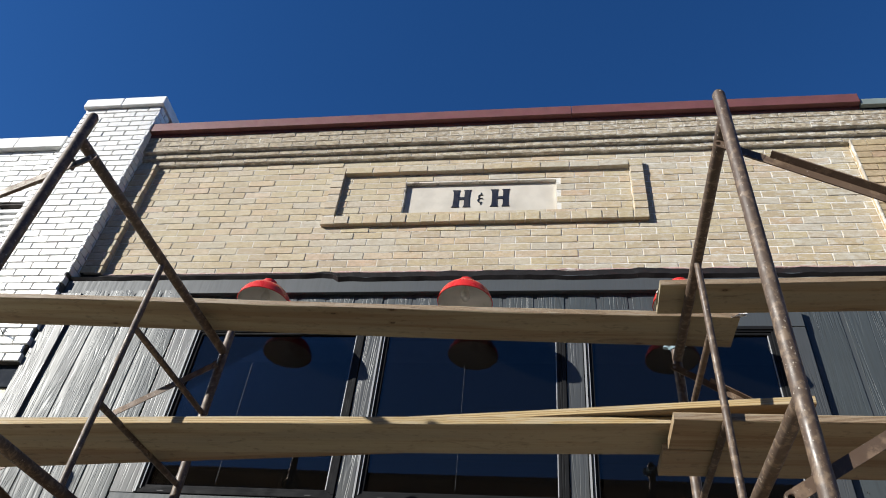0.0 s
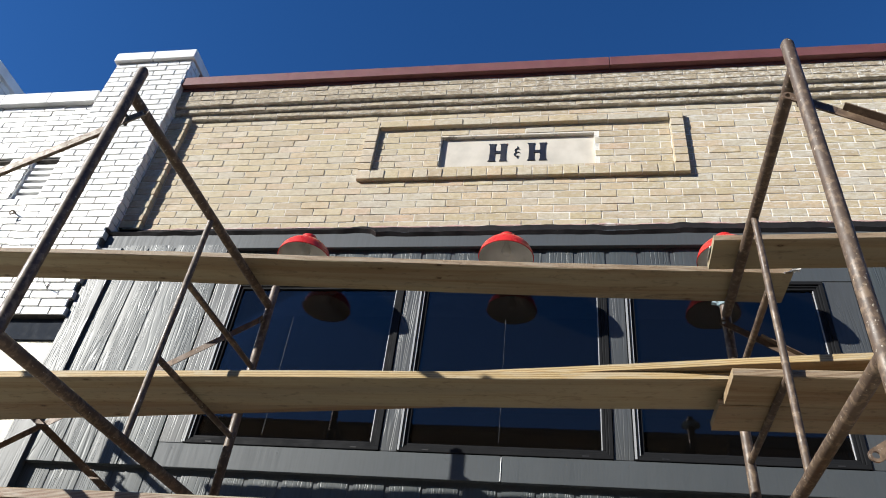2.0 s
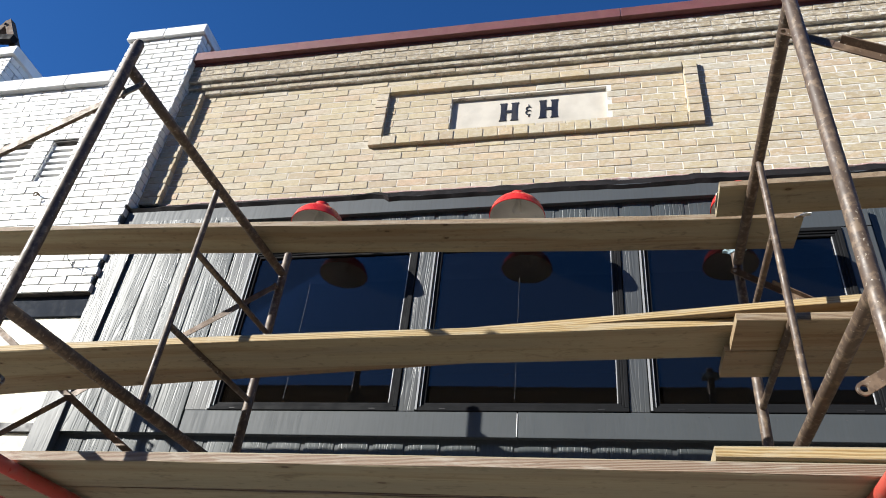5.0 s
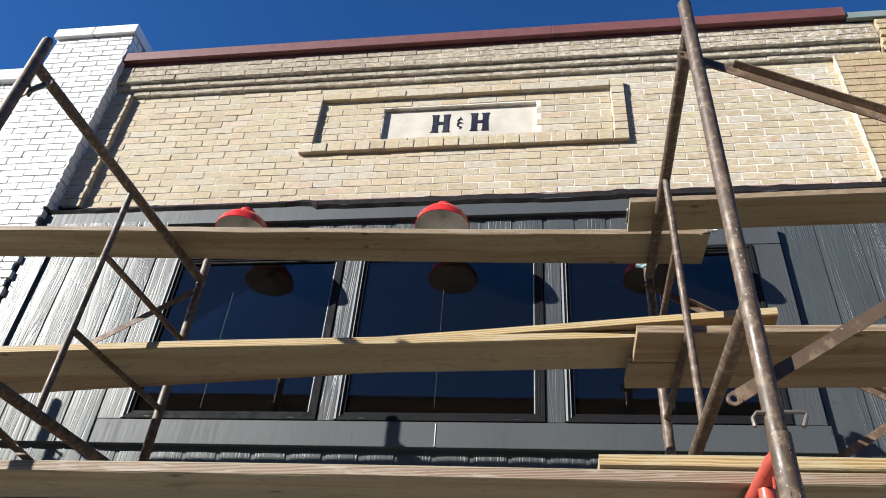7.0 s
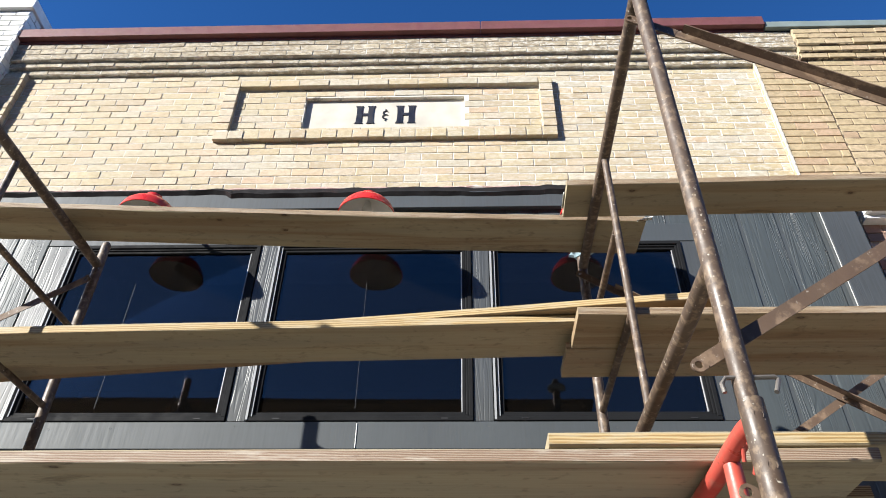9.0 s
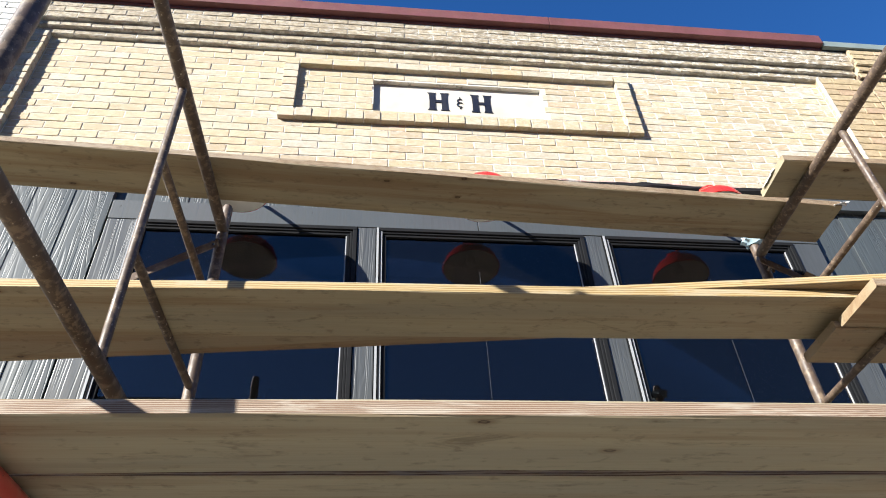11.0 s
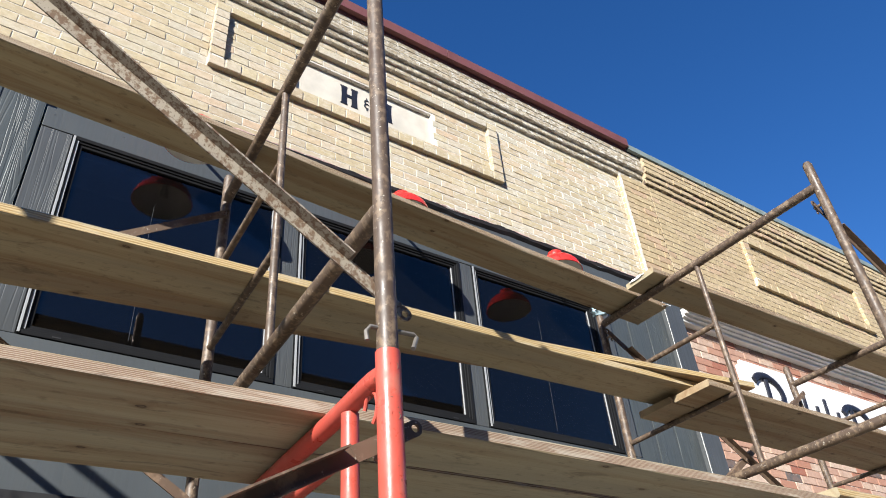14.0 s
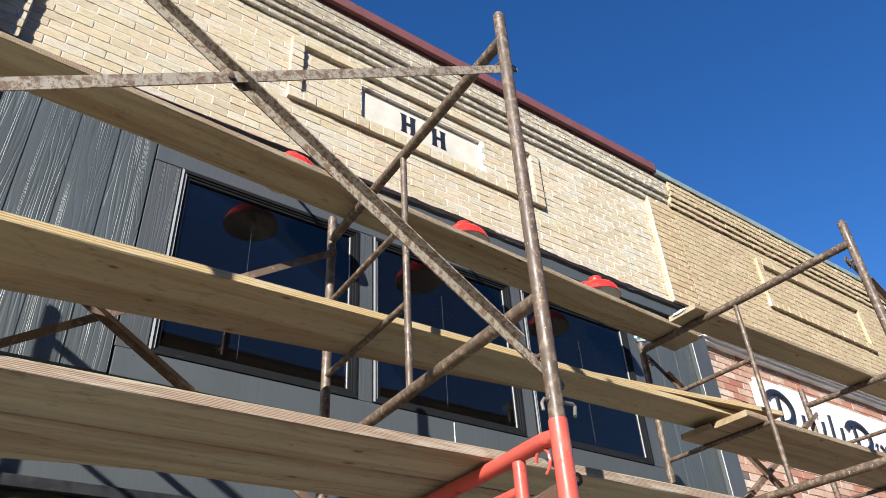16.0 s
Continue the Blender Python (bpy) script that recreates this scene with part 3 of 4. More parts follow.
frame_up = upper_frame()
TWIST = pose(FRAMES[1], 2.30, 0, 0, 0, -3.5) @ pose(0, -2.30, 0)
frame_up.matrix_basis = TWIST @ pose(0, 0, 0.012)
frame_low = lower_frame(REDPAINT, "red-painted walk-through scaffold frame with chipped paint, on the pavement")
frame_low.matrix_basis = TWIST
for x in (FRAMES[0], FRAMES[2], FRAMES[3]):
    copy_thing(frame_up, pose(x, 0.008, -0.012 if x > 0 else 0.09))
copy_thing(frame_low, pose(FRAMES[0], 0, 0))
frame_brown = lower_frame(RUST, "scaffold frame with rusty brown posts and red-painted tubes")
frame_brown.location = (FRAMES[2], 0, 0)
copy_thing(frame_brown, pose(FRAMES[3], 0, 0))

YF, YB = Y_FRONT + 0.034, Y_REAR - 0.034
A, B, C, D = FRAMES
for xa, za, xb, zb, y, paint in (
    (A, 2.295, B, 3.54, YF, BRACE), (A, 3.53, B, 2.352, YF + 0.012, BRACE),
    (A, 1.035, B, 2.062, YF, BROWN_BRACE), (A, 2.03, B, 0.95, YF + 0.012, BROWN_BRACE),
    (A, 2.25, B, 3.52, YB, BROWN_BRACE), (A, 3.57, B, 2.345, YB - 0.012, BROWN_BRACE),
    (A, 0.95, B, 2.03, YB, BROWN_BRACE), (A, 2.03, B, 0.95, YB - 0.012, BROWN_BRACE),
    (C - 0.04, 2.322, D, 3.52, YF, BROWN_BRACE), (C, 3.505, D, 2.30, YF + 0.012, BROWN_BRACE),
    (C, 0.95, D, 2.03, YF, BROWN_BRACE), (C, 2.03, D, 0.95, YF + 0.012, BROWN_BRACE),
    (C, 2.32, D, 3.52, YB, BROWN_BRACE), (C, 3.52, D, 2.32, YB - 0.012, BROWN_BRACE),
    (C, 0.95, D, 2.03, YB, BROWN_BRACE), (C, 2.03, D, 0.95, YB - 0.012, BROWN_BRACE),
):
    cross_brace(xa, za, xb, zb, y, paint)


def scaffold_plank(x0, x1, y0, y1, za, zb, material, label, yaw=0.0, thick=0.033, edge=None):
    """A plank whose underside runs from za to zb."""
    n = x1 - x0
    bm = bmesh.new()
    steps = max(6, int(n / 0.22))
    own = random.Random(round(x0 * 100 + y0 * 1000))
    rings = []
    e = 0.004
    for k in range(steps + 1):
        x = n * k / steps
        sag = 0.004 * math.sin(x * 1.7 + y0 * 7)
        w = y1 - y0
        q = [(-0.0 + e, 0), (w - e, 0), (w, e), (w, thick - e), (w - e, thick), (e, thick), (0, thick - e), (0, e)]
        rings.append([bm.verts.new((x, yy + own.uniform(-0.0015, 0.0015), zz + sag + own.uniform(-0.0008, 0.0008))) for yy, zz in q])
    for a, b in zip(rings, rings[1:]):
        for k in range(8):
            bm.faces.new((a[k], a[(k + 1) % 8], b[(k + 1) % 8], b[k])).material_index = 1 if k in (2, 6) else 0
    bm.faces.new(rings[0])
    bm.faces.new(rings[-1])
    ob = link_mesh("scaffold_plank", bm, material)
    ob.data.materials.append(edge or GREY_EDGE)
    ob.matrix_basis = pose(x0, y0, za, 0, -math.degrees(math.atan2(zb - za, n)), yaw)
    return tagged(ob, label, "plank", "scaffold planks")


TOPZ = Z_TUBE + TUBE_R - 0.011
MIDZ = 2.903 + 0.0135 - 0.011
LOWZ = 2.168 + 0.0215 + 0.0005
scaffold_plank(-2.88, 1.305, 2.6065, 2.829, 3.713, 3.633, LUMBER, "long weathered lumber plank on the scaffold's top tubes", 1.48)
scaffold_plank(0.943, 5.2, 2.484, 2.682, TOPZ, TOPZ, LUMBER, "weathered lumber plank lapped beside another on the top tubes", -0.6)
scaffold_plank(-3.05, 1.40, 2.447, 2.68, 2.862, 2.989, FRESH, "yellowish lumber plank on the middle rungs under a second one", 0.5, 0.035, YELLOW_EDGE)
scaffold_plank(-3.0, 1.42, 2.744, 2.979, 2.9, 3.022, BROWNED, "yellowish lumber plank lying askew on top of its twin", -4.29, 0.033, YELLOW_EDGE)
scaffold_plank(0.897, 5.3, 2.335, 2.545, MIDZ, MIDZ, BROWNED, "lumber plank lying on the scaffold's middle rungs")
scaffold_plank(0.880, 5.2, 2.551, 2.752, MIDZ, MIDZ, BROWNED, "lumber plank on the middle rungs beside its twin")
scaffold_plank(-4.7, 1.42, 1.912, 2.126, LOWZ - 0.006, LOWZ + 0.008, LUMBER, "wide-grained lumber plank on the red frames' top tubes", -0.66, 0.033, PINK_EDGE)
scaffold_plank(-4.6, 1.5, 2.142, 2.392, LOWZ - 0.006, LOWZ + 0.008, LUMBER, "lumber plank in the middle of the lowest deck", -0.66)
scaffold_plank(-3.6, -1.0, 2.513, 2.748, LOWZ + 0.034, LOWZ + 0.042, LUMBER, "short lumber plank lying askew over the lowest deck", -9.5)
scaffold_plank(0.709, 5.1, 1.85, 2.06, LOWZ + 0.0415, LOWZ + 0.036, FRESH, "pale lumber plank lapped over the lowest deck", 0.0, 0.033, YELLOW_EDGE)

# ---- main facade ----
FACE = 3.742
BOT = 4.815
TOP = 6.012
XL, XR = -2.742, 2.64
PX0, PX1, PZ0, PZ1 = -1.2, 1.165, 5.275, 5.895
QX0, QX1, QZ0, QZ1 = -0.605, 0.53, 5.385, 5.735
wall = structure("wall_main", "tan brick parapet wall with a recessed field and corbelled top", "brick wall")
part("mortar_bed", box(-3.4, 3.02, FACE + 0.003, FACE + 0.3, BOT, QZ0), MORTAR, wall, "pale mortar behind the bricks")
part("mortar_bed", box(-3.4, 3.02, FACE + 0.003, FACE + 0.3, QZ1, 6.34), MORTAR, wall)
part("mortar_bed", box(-3.4, QX0, FACE + 0.003, FACE + 0.3, QZ0, QZ1), MORTAR, wall)
part("mortar_bed", box(QX1, 3.02, FACE + 0.003, FACE + 0.3, QZ0, QZ1), MORTAR, wall)
# raised frame round the plaque
field = courses(XL, XR, BOT, TOP, holes=[(PX0, PX1, PZ0, PZ0 + 0.085), (PX0, PX1, PZ1 - 0.068, PZ1), (PX0, PX0 + 0.1, PZ0, PZ1), (PX1 - 0.1, PX1, PZ0, PZ1), (QX0, QX1, QZ0, QZ1)])
lay(wall, field, FACE, TAN, single=lambda x, z: z < 5.62)
OUT = FACE - 0.034
edge = [(PX0 + (k + 0.5) * 0.1075, PZ0 + 0.042, 0.099, 0.078) for k in range(22)]
edge += [(PX0 + 0.1 + (k + 0.5) * 0.2165, PZ1 - 0.034, 0.2075, 0.06) for k in range(10)]
side_n = 7
for k in range(side_n):
    zz = PZ0 + 0.09 + (k + 0.5) * (PZ1 - PZ0 - 0.09) / side_n
    edge += [(PX0 + 0.049, zz, 0.093, 0.064), (PX1 - 0.049, zz, 0.093, 0.064)]
for fx0, fx1, fz0, fz1 in ((PX0 + 0.004, PX1 - 0.004, PZ0 + 0.006, PZ0 + 0.078), (PX0 + 0.1, PX1 - 0.1, PZ1 - 0.062, PZ1 - 0.006), (PX0 + 0.004, PX0 + 0.093, PZ0 + 0.079, PZ1 - 0.006), (PX1 - 0.093, PX1 - 0.004, PZ0 + 0.079, PZ1 - 0.006)):
    part("frame_core", box(fx0, fx1, OUT + 0.0045, FACE + 0.01, fz0, fz1), PALE_MORTAR, wall)
lay(wall, edge, OUT, TAN, 0.055, 0.003, label="raised brick frame")
# the pilasters beside the field
lay(wall, courses(-3.0, XL, BOT, TOP), FACE - 0.048, TAN, 0.055, 0.004, label="brick pilaster")
lay(wall, courses(XR, 3.02, BOT, TOP), FACE - 0.048, OCHRE, 0.06, 0.002, label="brick pilaster")
part("pilaster_core", box(-3.0, XL - 0.012, FACE - 0.043, FACE + 0.01, BOT, TOP), MORTAR, wall)
# pale strip paints the bright sunlit edge onto the pilaster's left side
part("mortar_line", box(XR - 0.004, XR + 0.0035, FACE - 0.051, FACE - 0.028, BOT, TOP - 0.002), PALE_MORTAR, wall, "whitish strip standing in for the sunlit edge of the pilaster")
part("pilaster_core", box(XR + 0.004, 3.02, FACE - 0.04, FACE + 0.01, BOT, TOP), MORTAR, wall)
# corbelled courses under the coping
zc = TOP
for k, (rise, out) in enumerate(((0.058, 0.028), (0.06, 0.052), (0.064, 0.08), (0.066, 0.08), (0.064, 0.08))):
    off = 0.1 * (k % 2)
    row = []
    x = -3.0 - off
    while x < 2.97:
        a, b = max(x, -3.0), min(x + 0.2, 2.97)
        if b - a > 0.03:
            row.append(((a + b) / 2, zc + rise / 2, b - a - 0.007, rise - 0.007))
        x += 0.2
    lay(wall, row, FACE - out, DARKTAN, 0.11, 0.002, label="corbelled course")
    part("corbel_core", box(-3.0, 2.97, FACE - out + 0.0035, FACE + 0.02, zc + 0.001, zc + rise - 0.001), PALE_MORTAR, wall)
    zc += rise
# plaque
plaque = thing("name_plaque", "cream stone plaque with two dark letters set in the brick wall", "plaque")
part("slab", box(QX0, QX1, FACE + 0.032, FACE + 0.07, QZ0, QZ1, 0.002), STONE, plaque)


def letter_h(x0, x1, z0, z1):
    w, h = x1 - x0, z1 - z0
    left = [(-0.03 * w, 0), (0.40 * w, 0), (0.345 * w, 0.10 * h), (0.345 * w, 0.44 * h), (0.655 * w, 0.44 * h), (0.655 * w, 0.10 * h), (0.60 * w, 0), (1.03 * w, 0), (0.96 * w, 0.10 * h), (0.94 * w, 0.5 * h),
            (0.96 * w, 0.90 * h), (1.03 * w, h), (0.60 * w, h), (0.655 * w, 0.90 * h), (0.655 * w, 0.58 * h), (0.345 * w, 0.58 * h), (0.345 * w, 0.90 * h), (0.40 * w, h), (-0.03 * w, h), (0.04 * w, 0.90 * h), (0.06 * w, 0.5 * h), (0.04 * w, 0.10 * h)]
    return prism([(x0 + a, z0 + c) for a, c in left], FACE + 0.027, FACE + 0.034)


part("letter", letter_h(-0.242, -0.106, 5.484, 5.668), INK, plaque, "dark letter H")
part("letter", letter_h(0.047, 0.183, 5.484, 5.668), INK, plaque, "dark letter H")
bm = bmesh.new()
AX, AZ = -0.032, 5.574
for cz, r in ((0.019, 0.019), (-0.021, 0.022)):
    tube([(AX + 0.004 + r * math.cos(radians(a)), FACE + 0.029, AZ + cz + r * math.sin(radians(a))) for a in range(45, 320, 25)], 0.0046, 6, bm)
tube([(AX + 0.003, FACE + 0.029, AZ + 0.038), (AX + 0.003, FACE + 0.029, AZ + 0.06)], 0.0045, 6, bm)
tube([(AX + 0.003, FACE + 0.029, AZ - 0.042), (AX + 0.003, FACE + 0.029, AZ - 0.062)], 0.0045, 6, bm)
part("letter", bm, INK, plaque, "small dark ampersand")

# coping
cop = structure("coping_main", "oxblood-red metal coping along the top of the brick parapet", "coping")
for a, b in ((-2.97, 0.66), (0.663, 2.785)):
    c = part("coping_length", box(a, b, 3.612, 4.1, 6.352, 6.452, 0.004), COPING, cop)
part("drip_shadow_board", box(-2.97, 2.78, 3.655, 4.05, 6.322, 6.351), COPING, cop, "dark board under the metal")

# torn flashing above the siding
fl = structure("trim_flashing", "torn dark tar-paper flashing along the foot of the bricks", "flashing")
bm = bmesh.new()
prev = None
n = 150
for k in range(n + 1):
    x = -2.9 + 5.8 * k / n
    lip = 0.018 * noise.noise((x * 2.3, 1.0, 0)) + 0.013 * noise.noise((x * 9, 5.0, 0))
    step = 0.03 if x > -0.95 else 0.0
    rowv = [bm.verts.new((x, 3.75, BOT + 0.008)), bm.verts.new((x, 3.725 - 0.015 * abs(noise.noise((x * 3, 9, 0))), BOT - 0.002 + lip)), bm.verts.new((x, 3.70, BOT - 0.045 + lip - step)), bm.verts.new((x, 3.63 - 0.012 * abs(noise.noise((x * 4, 3, 0))), 4.715 + lip * 0.8 - step * 0.9)), bm.verts.new((x, 3.643, 4.69 + lip * 0.5 - step * 0.9))]
    if prev:
        for i in range(4):
            bm.faces.new((prev[i], rowv[i], rowv[i + 1], prev[i + 1]))
    prev = rowv
part("flashing_strip", bm, TAR, fl)
bm = bmesh.new()
prev = None
for k in range(181):
    x = -2.8 + 5.45 * k / 180
    h = 0.020 + 0.016 * noise.noise((x * 6, 3.0, 2.0)) + 0.008 * noise.noise((x * 25, 1.0, 0))
    rowv = [bm.verts.new((x, 3.737, BOT - 0.004)), bm.verts.new((x, 3.731 - 0.004 * abs(noise.noise((x * 8, 0, 0))), BOT - 0.002 + h * 0.4)), bm.verts.new((x, 3.738, BOT + h))]
    if prev:
        for i in range(2):
            bm.faces.new((prev[i], rowv[i], rowv[i + 1], prev[i + 1]))
    prev = rowv
part("sealant_edge", bm, SEALANT, fl, "ragged pinkish sealant smeared under the lowest bricks")

# ---- siding and windows of the main shop front ----
SID = 3.738
siding = structure("siding", "charcoal wood-grain vertical boards round the windows", "siding")


def boards(x0, x1, z0, z1, pitch=0.205, forward=0.0, gap=0.014):
    n = max(1, round((x1 - x0) / pitch))
    p = (x1 - x0) / n
    for k in range(n):
        a = x0 + k * p
        b = bmesh.new()
        y = SID - forward + rnd.uniform(-0.001, 0.001)
        w0, w1 = a + gap, a + p - gap
        lean = rnd.uniform(-0.0012, 0.0012)
        prof = [(w0, y + 0.012 + forward)] + [(w0 + (w1 - w0) * u, y + 0.0018 * (2 * u - 1) ** 2 + lean * (2 * u - 1)) for u in (0.0, 0.03, 0.17, 0.34, 0.5, 0.66, 0.83, 0.97, 1.0)] + [(w1, y + 0.012 + forward)]
        lo = [b.verts.new((x, yy, z0)) for x, yy in prof]
        hi = [b.verts.new((x, yy, z1)) for x, yy in prof]
        for q in range(len(prof) - 1):
            b.faces.new((lo[q], lo[q + 1], hi[q + 1], hi[q]))
        b.faces.new(lo)
        b.faces.new(hi)
        b.faces.new((lo[-1], lo[0], hi[0], hi[-1]))
        part("board", b, SIDING, siding, "", True)


BACK = SID + 0.006
OUTSET = 0.06
part("backing", box(-2.93, 2.81, BACK, 3.84, 2.4, 3.15), TRIM, siding)
part("backing", box(-2.93, -1.80, BACK, 3.84, 3.15, 4.70), TRIM, siding)
part("backing", box(1.78, 2.81, BACK, 3.84, 3.15, 4.70), TRIM, siding)
part("backing", box(-1.80, 1.78, BACK, 3.84, 4.29, 4.70), TRIM, siding)
boards(-2.739, -1.948, 3.02, 4.60, 0.19, 0.036, 0.007)
part("backing", box(-2.715, -1.958, SID - 0.030, BACK - 0.001, 3.022, 4.598), TRIM, siding)
boards(1.935, 2.62, 2.72, 4.60, 0.22)
boards(-1.955, 1.935, 4.425, 4.60, 0.196)
boards(-2.75, 1.935, 2.72, 2.995, 0.195)
trim = structure("trim_front", "charcoal painted flat trim boards round the windows", "trim")


def trim_board(x0, x1, z0, z1, y0=3.702, y1=3.7365, mat_=None):
    part("trim_board", box(x0, x1, y0, y1, z0, z1, 0.003), mat_ or TRIM, trim)


trim_board(-2.90, -2.735, 2.45, 4.568, 3.684, 3.7365, UPRIGHT)
trim_board(-2.90, 2.835, 4.572, 4.70, 3.704)
trim_board(-1.945, -0.02, 4.289, 4.42)
trim_board(-0.017, 1.93, 4.289, 4.42)
trim_board(-1.94, -0.012, 3.016, 3.157)
trim_board(-0.009, 1.945, 3.016, 3.157)
trim_board(-1.945, -1.801, 3.16, 4.286, 3.705, 3.7365, UPRIGHT)
trim_board(1.773, 1.93, 3.16, 4.286, 3.705, 3.7365, UPRIGHT)
trim_board(-0.667, -0.571, 3.16, 4.286, 3.705, 3.7365, UPRIGHT)
trim_board(0.563, 0.661, 3.16, 4.286, 3.705, 3.7365, UPRIGHT)
trim_board(2.634, 2.835, 2.45, 4.568, 3.69, 3.7365, UPRIGHT)
trim_board(-2.76, 2.61, 2.52, 2.715, 3.70)
part("ledge", box(-2.76, 2.61, 3.66, 3.74, 2.47, 2.517, 0.003), BLACK, trim, "black ledge under the boards")
# screw heads
head = lathe([(0.0, -0.0025), (0.0045, -0.002), (0.0055, 0.0)], 8)
me = bpy.data.meshes.new("screw_head")
head.to_mesh(me)
head.free()
me.materials.append(STEEL)
for x, z in [(-1.85 + 0.31 * k, 3.125 + 0.006 * math.sin(k * 5)) for k in range(12)] + [(-1.9 + 0.33 * k, 4.375) for k in range(12)] + [(-2.70 + 0.19 * (k % 4) + 0.03 * math.sin(k * 3), 3.2 + 0.13 * k) for k in range(10)] + [(2.0 + 0.2 * (k % 4), 3.3 + 0.31 * k) for k in range(4)]:
    ob = new("screw_head", me)
    ob.parent = trim
    ob.matrix_basis = pose(x, 3.7015 if -1.95 < x < 1.9 else 3.7365, z, 90, 0, 0)
# bead of caulk at the joint of the sill boards
part("caulk_bead", tube([(-0.0105, 3.7015, 3.02), (-0.0105, 3.7005, 3.09), (-0.0105, 3.7015, 3.147)], 0.003, 6), CAULK, trim, "thin white caulk line")
part("caulk_bead", tube([(2.629, 3.695, 2.6), (2.631, 3.695, 3.6), (2.629, 3.695, 4.56)], 0.002, 6), CAULK, trim, "thin white caulk line")


def sash(x0, x1, z0, z1, y0, y1, w):
    bm = bmesh.new()
    box(x0, x1, y0, y1, z0, z0 + w, 0.003, bm)
    box(x0, x1, y0, y1, z1 - w, z1, 0.003, bm)
    box(x0, x0 + w, y0, y1, z0 + w, z1 - w, 0.003, bm)
    box(x1 - w, x1, y0, y1, z0 + w, z1 - w, 0.003, bm)
    return bm


for k, (a, b) in enumerate(((-1.798, -0.670), (-0.568, 0.560), (0.664, 1.770))):
    w = structure("window_%d" % (k + 1), "black-framed fixed window reflecting blue sky", "window")
    z0, z1 = 3.160, 4.285
    f = part("window_frame", sash(a, b, z0, z1, 3.696, 3.80, 0.022), FRAME, w)
    part("stop", sash(a + 0.0225, b - 0.0225, z0 + 0.0225, z1 - 0.0225, 3.704, 3.79, 0.013), FRAME, f, "inner stop")
    part("sash_frame", sash(a + 0.036, b - 0.036, z0 + 0.036, z1 - 0.036, 3.711, 3.78, 0.016), FRAME, w)
    pane = part("pane", box(a + 0.045, b - 0.045, 3.724, 3.73, z0 + 0.045, z1 - 0.045), GLASS, w, "dark tinted glass pane")
    part("glazing_bead", box(b - 0.058, b - 0.0525, 3.716, 3.7235, z0 + 0.054, z1 - 0.054, 0.0015), GLINT_AND_BEAD, w, "pale glazing bead")
    # two pale strips imitate the sun's highlight on the glossy left frame member
    part("painted_glint", box(a + 0.001, a + 0.012, 3.6925, 3.6955, z0 + 0.005, z1 - 0.005), GLINT_AND_BEAD, f, "thin pale strip standing in for the sun's glint on the frame")
    part("painted_glint", box(a + 0.0228, a + 0.030, 3.7, 3.7035, z0 + 0.026, z1 - 0.026), GLINT_AND_BEAD, f, "thin pale strip standing in for the sun's glint on the frame")
    # thin grey bar on the pane imitates the reflection of an upright
    part("reflection_line", box(a + (0.39, 0.475, 0.5)[k] * (b - a), a + (0.39, 0.475, 0.5)[k] * (b - a) + 0.0016, 3.7226, 3.7238, z0 + 0.08, z0 + 0.86), FAINT, pane, "faint pale line on the glass, standing in for a reflection")
    for q in (0.12, 0.86):
        part("weep_slot", box(a + q * (b - a), a + q * (b - a) + 0.035, 3.6945, 3.697, z0 + 0.008, z0 + 0.014), BLACK, f)

    w.location.y = -OUTSET
siding.location.y = trim.location.y = -OUTSET

# dark room behind the glass
room = structure("wall_room", "dark unlit room behind the shop windows", "room")
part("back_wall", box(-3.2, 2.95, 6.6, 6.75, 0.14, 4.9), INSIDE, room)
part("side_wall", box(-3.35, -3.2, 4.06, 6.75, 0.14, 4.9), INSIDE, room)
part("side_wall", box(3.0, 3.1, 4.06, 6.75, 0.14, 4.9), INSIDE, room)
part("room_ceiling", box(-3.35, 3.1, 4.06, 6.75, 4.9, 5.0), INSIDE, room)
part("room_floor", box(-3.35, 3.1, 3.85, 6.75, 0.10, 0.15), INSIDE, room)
part("masonry", box(-3.4, 3.0, 3.81, 4.06, 4.30, BOT - 0.004), STUCCO, room)
part("masonry", box(-3.4, -1.9, 3.81, 4.06, 2.46, 4.30), STUCCO, room)
part("masonry", box(1.83, 2.95, 3.81, 4.06, 2.46, 4.30), STUCCO, room)
part("masonry", box(-1.9, 1.83, 3.81, 4.06, 2.46, 3.15), STUCCO, room)
part("roof", box(-3.4, 2.95, 4.06, 9.0, 5.0, 5.15), BLACK, room)

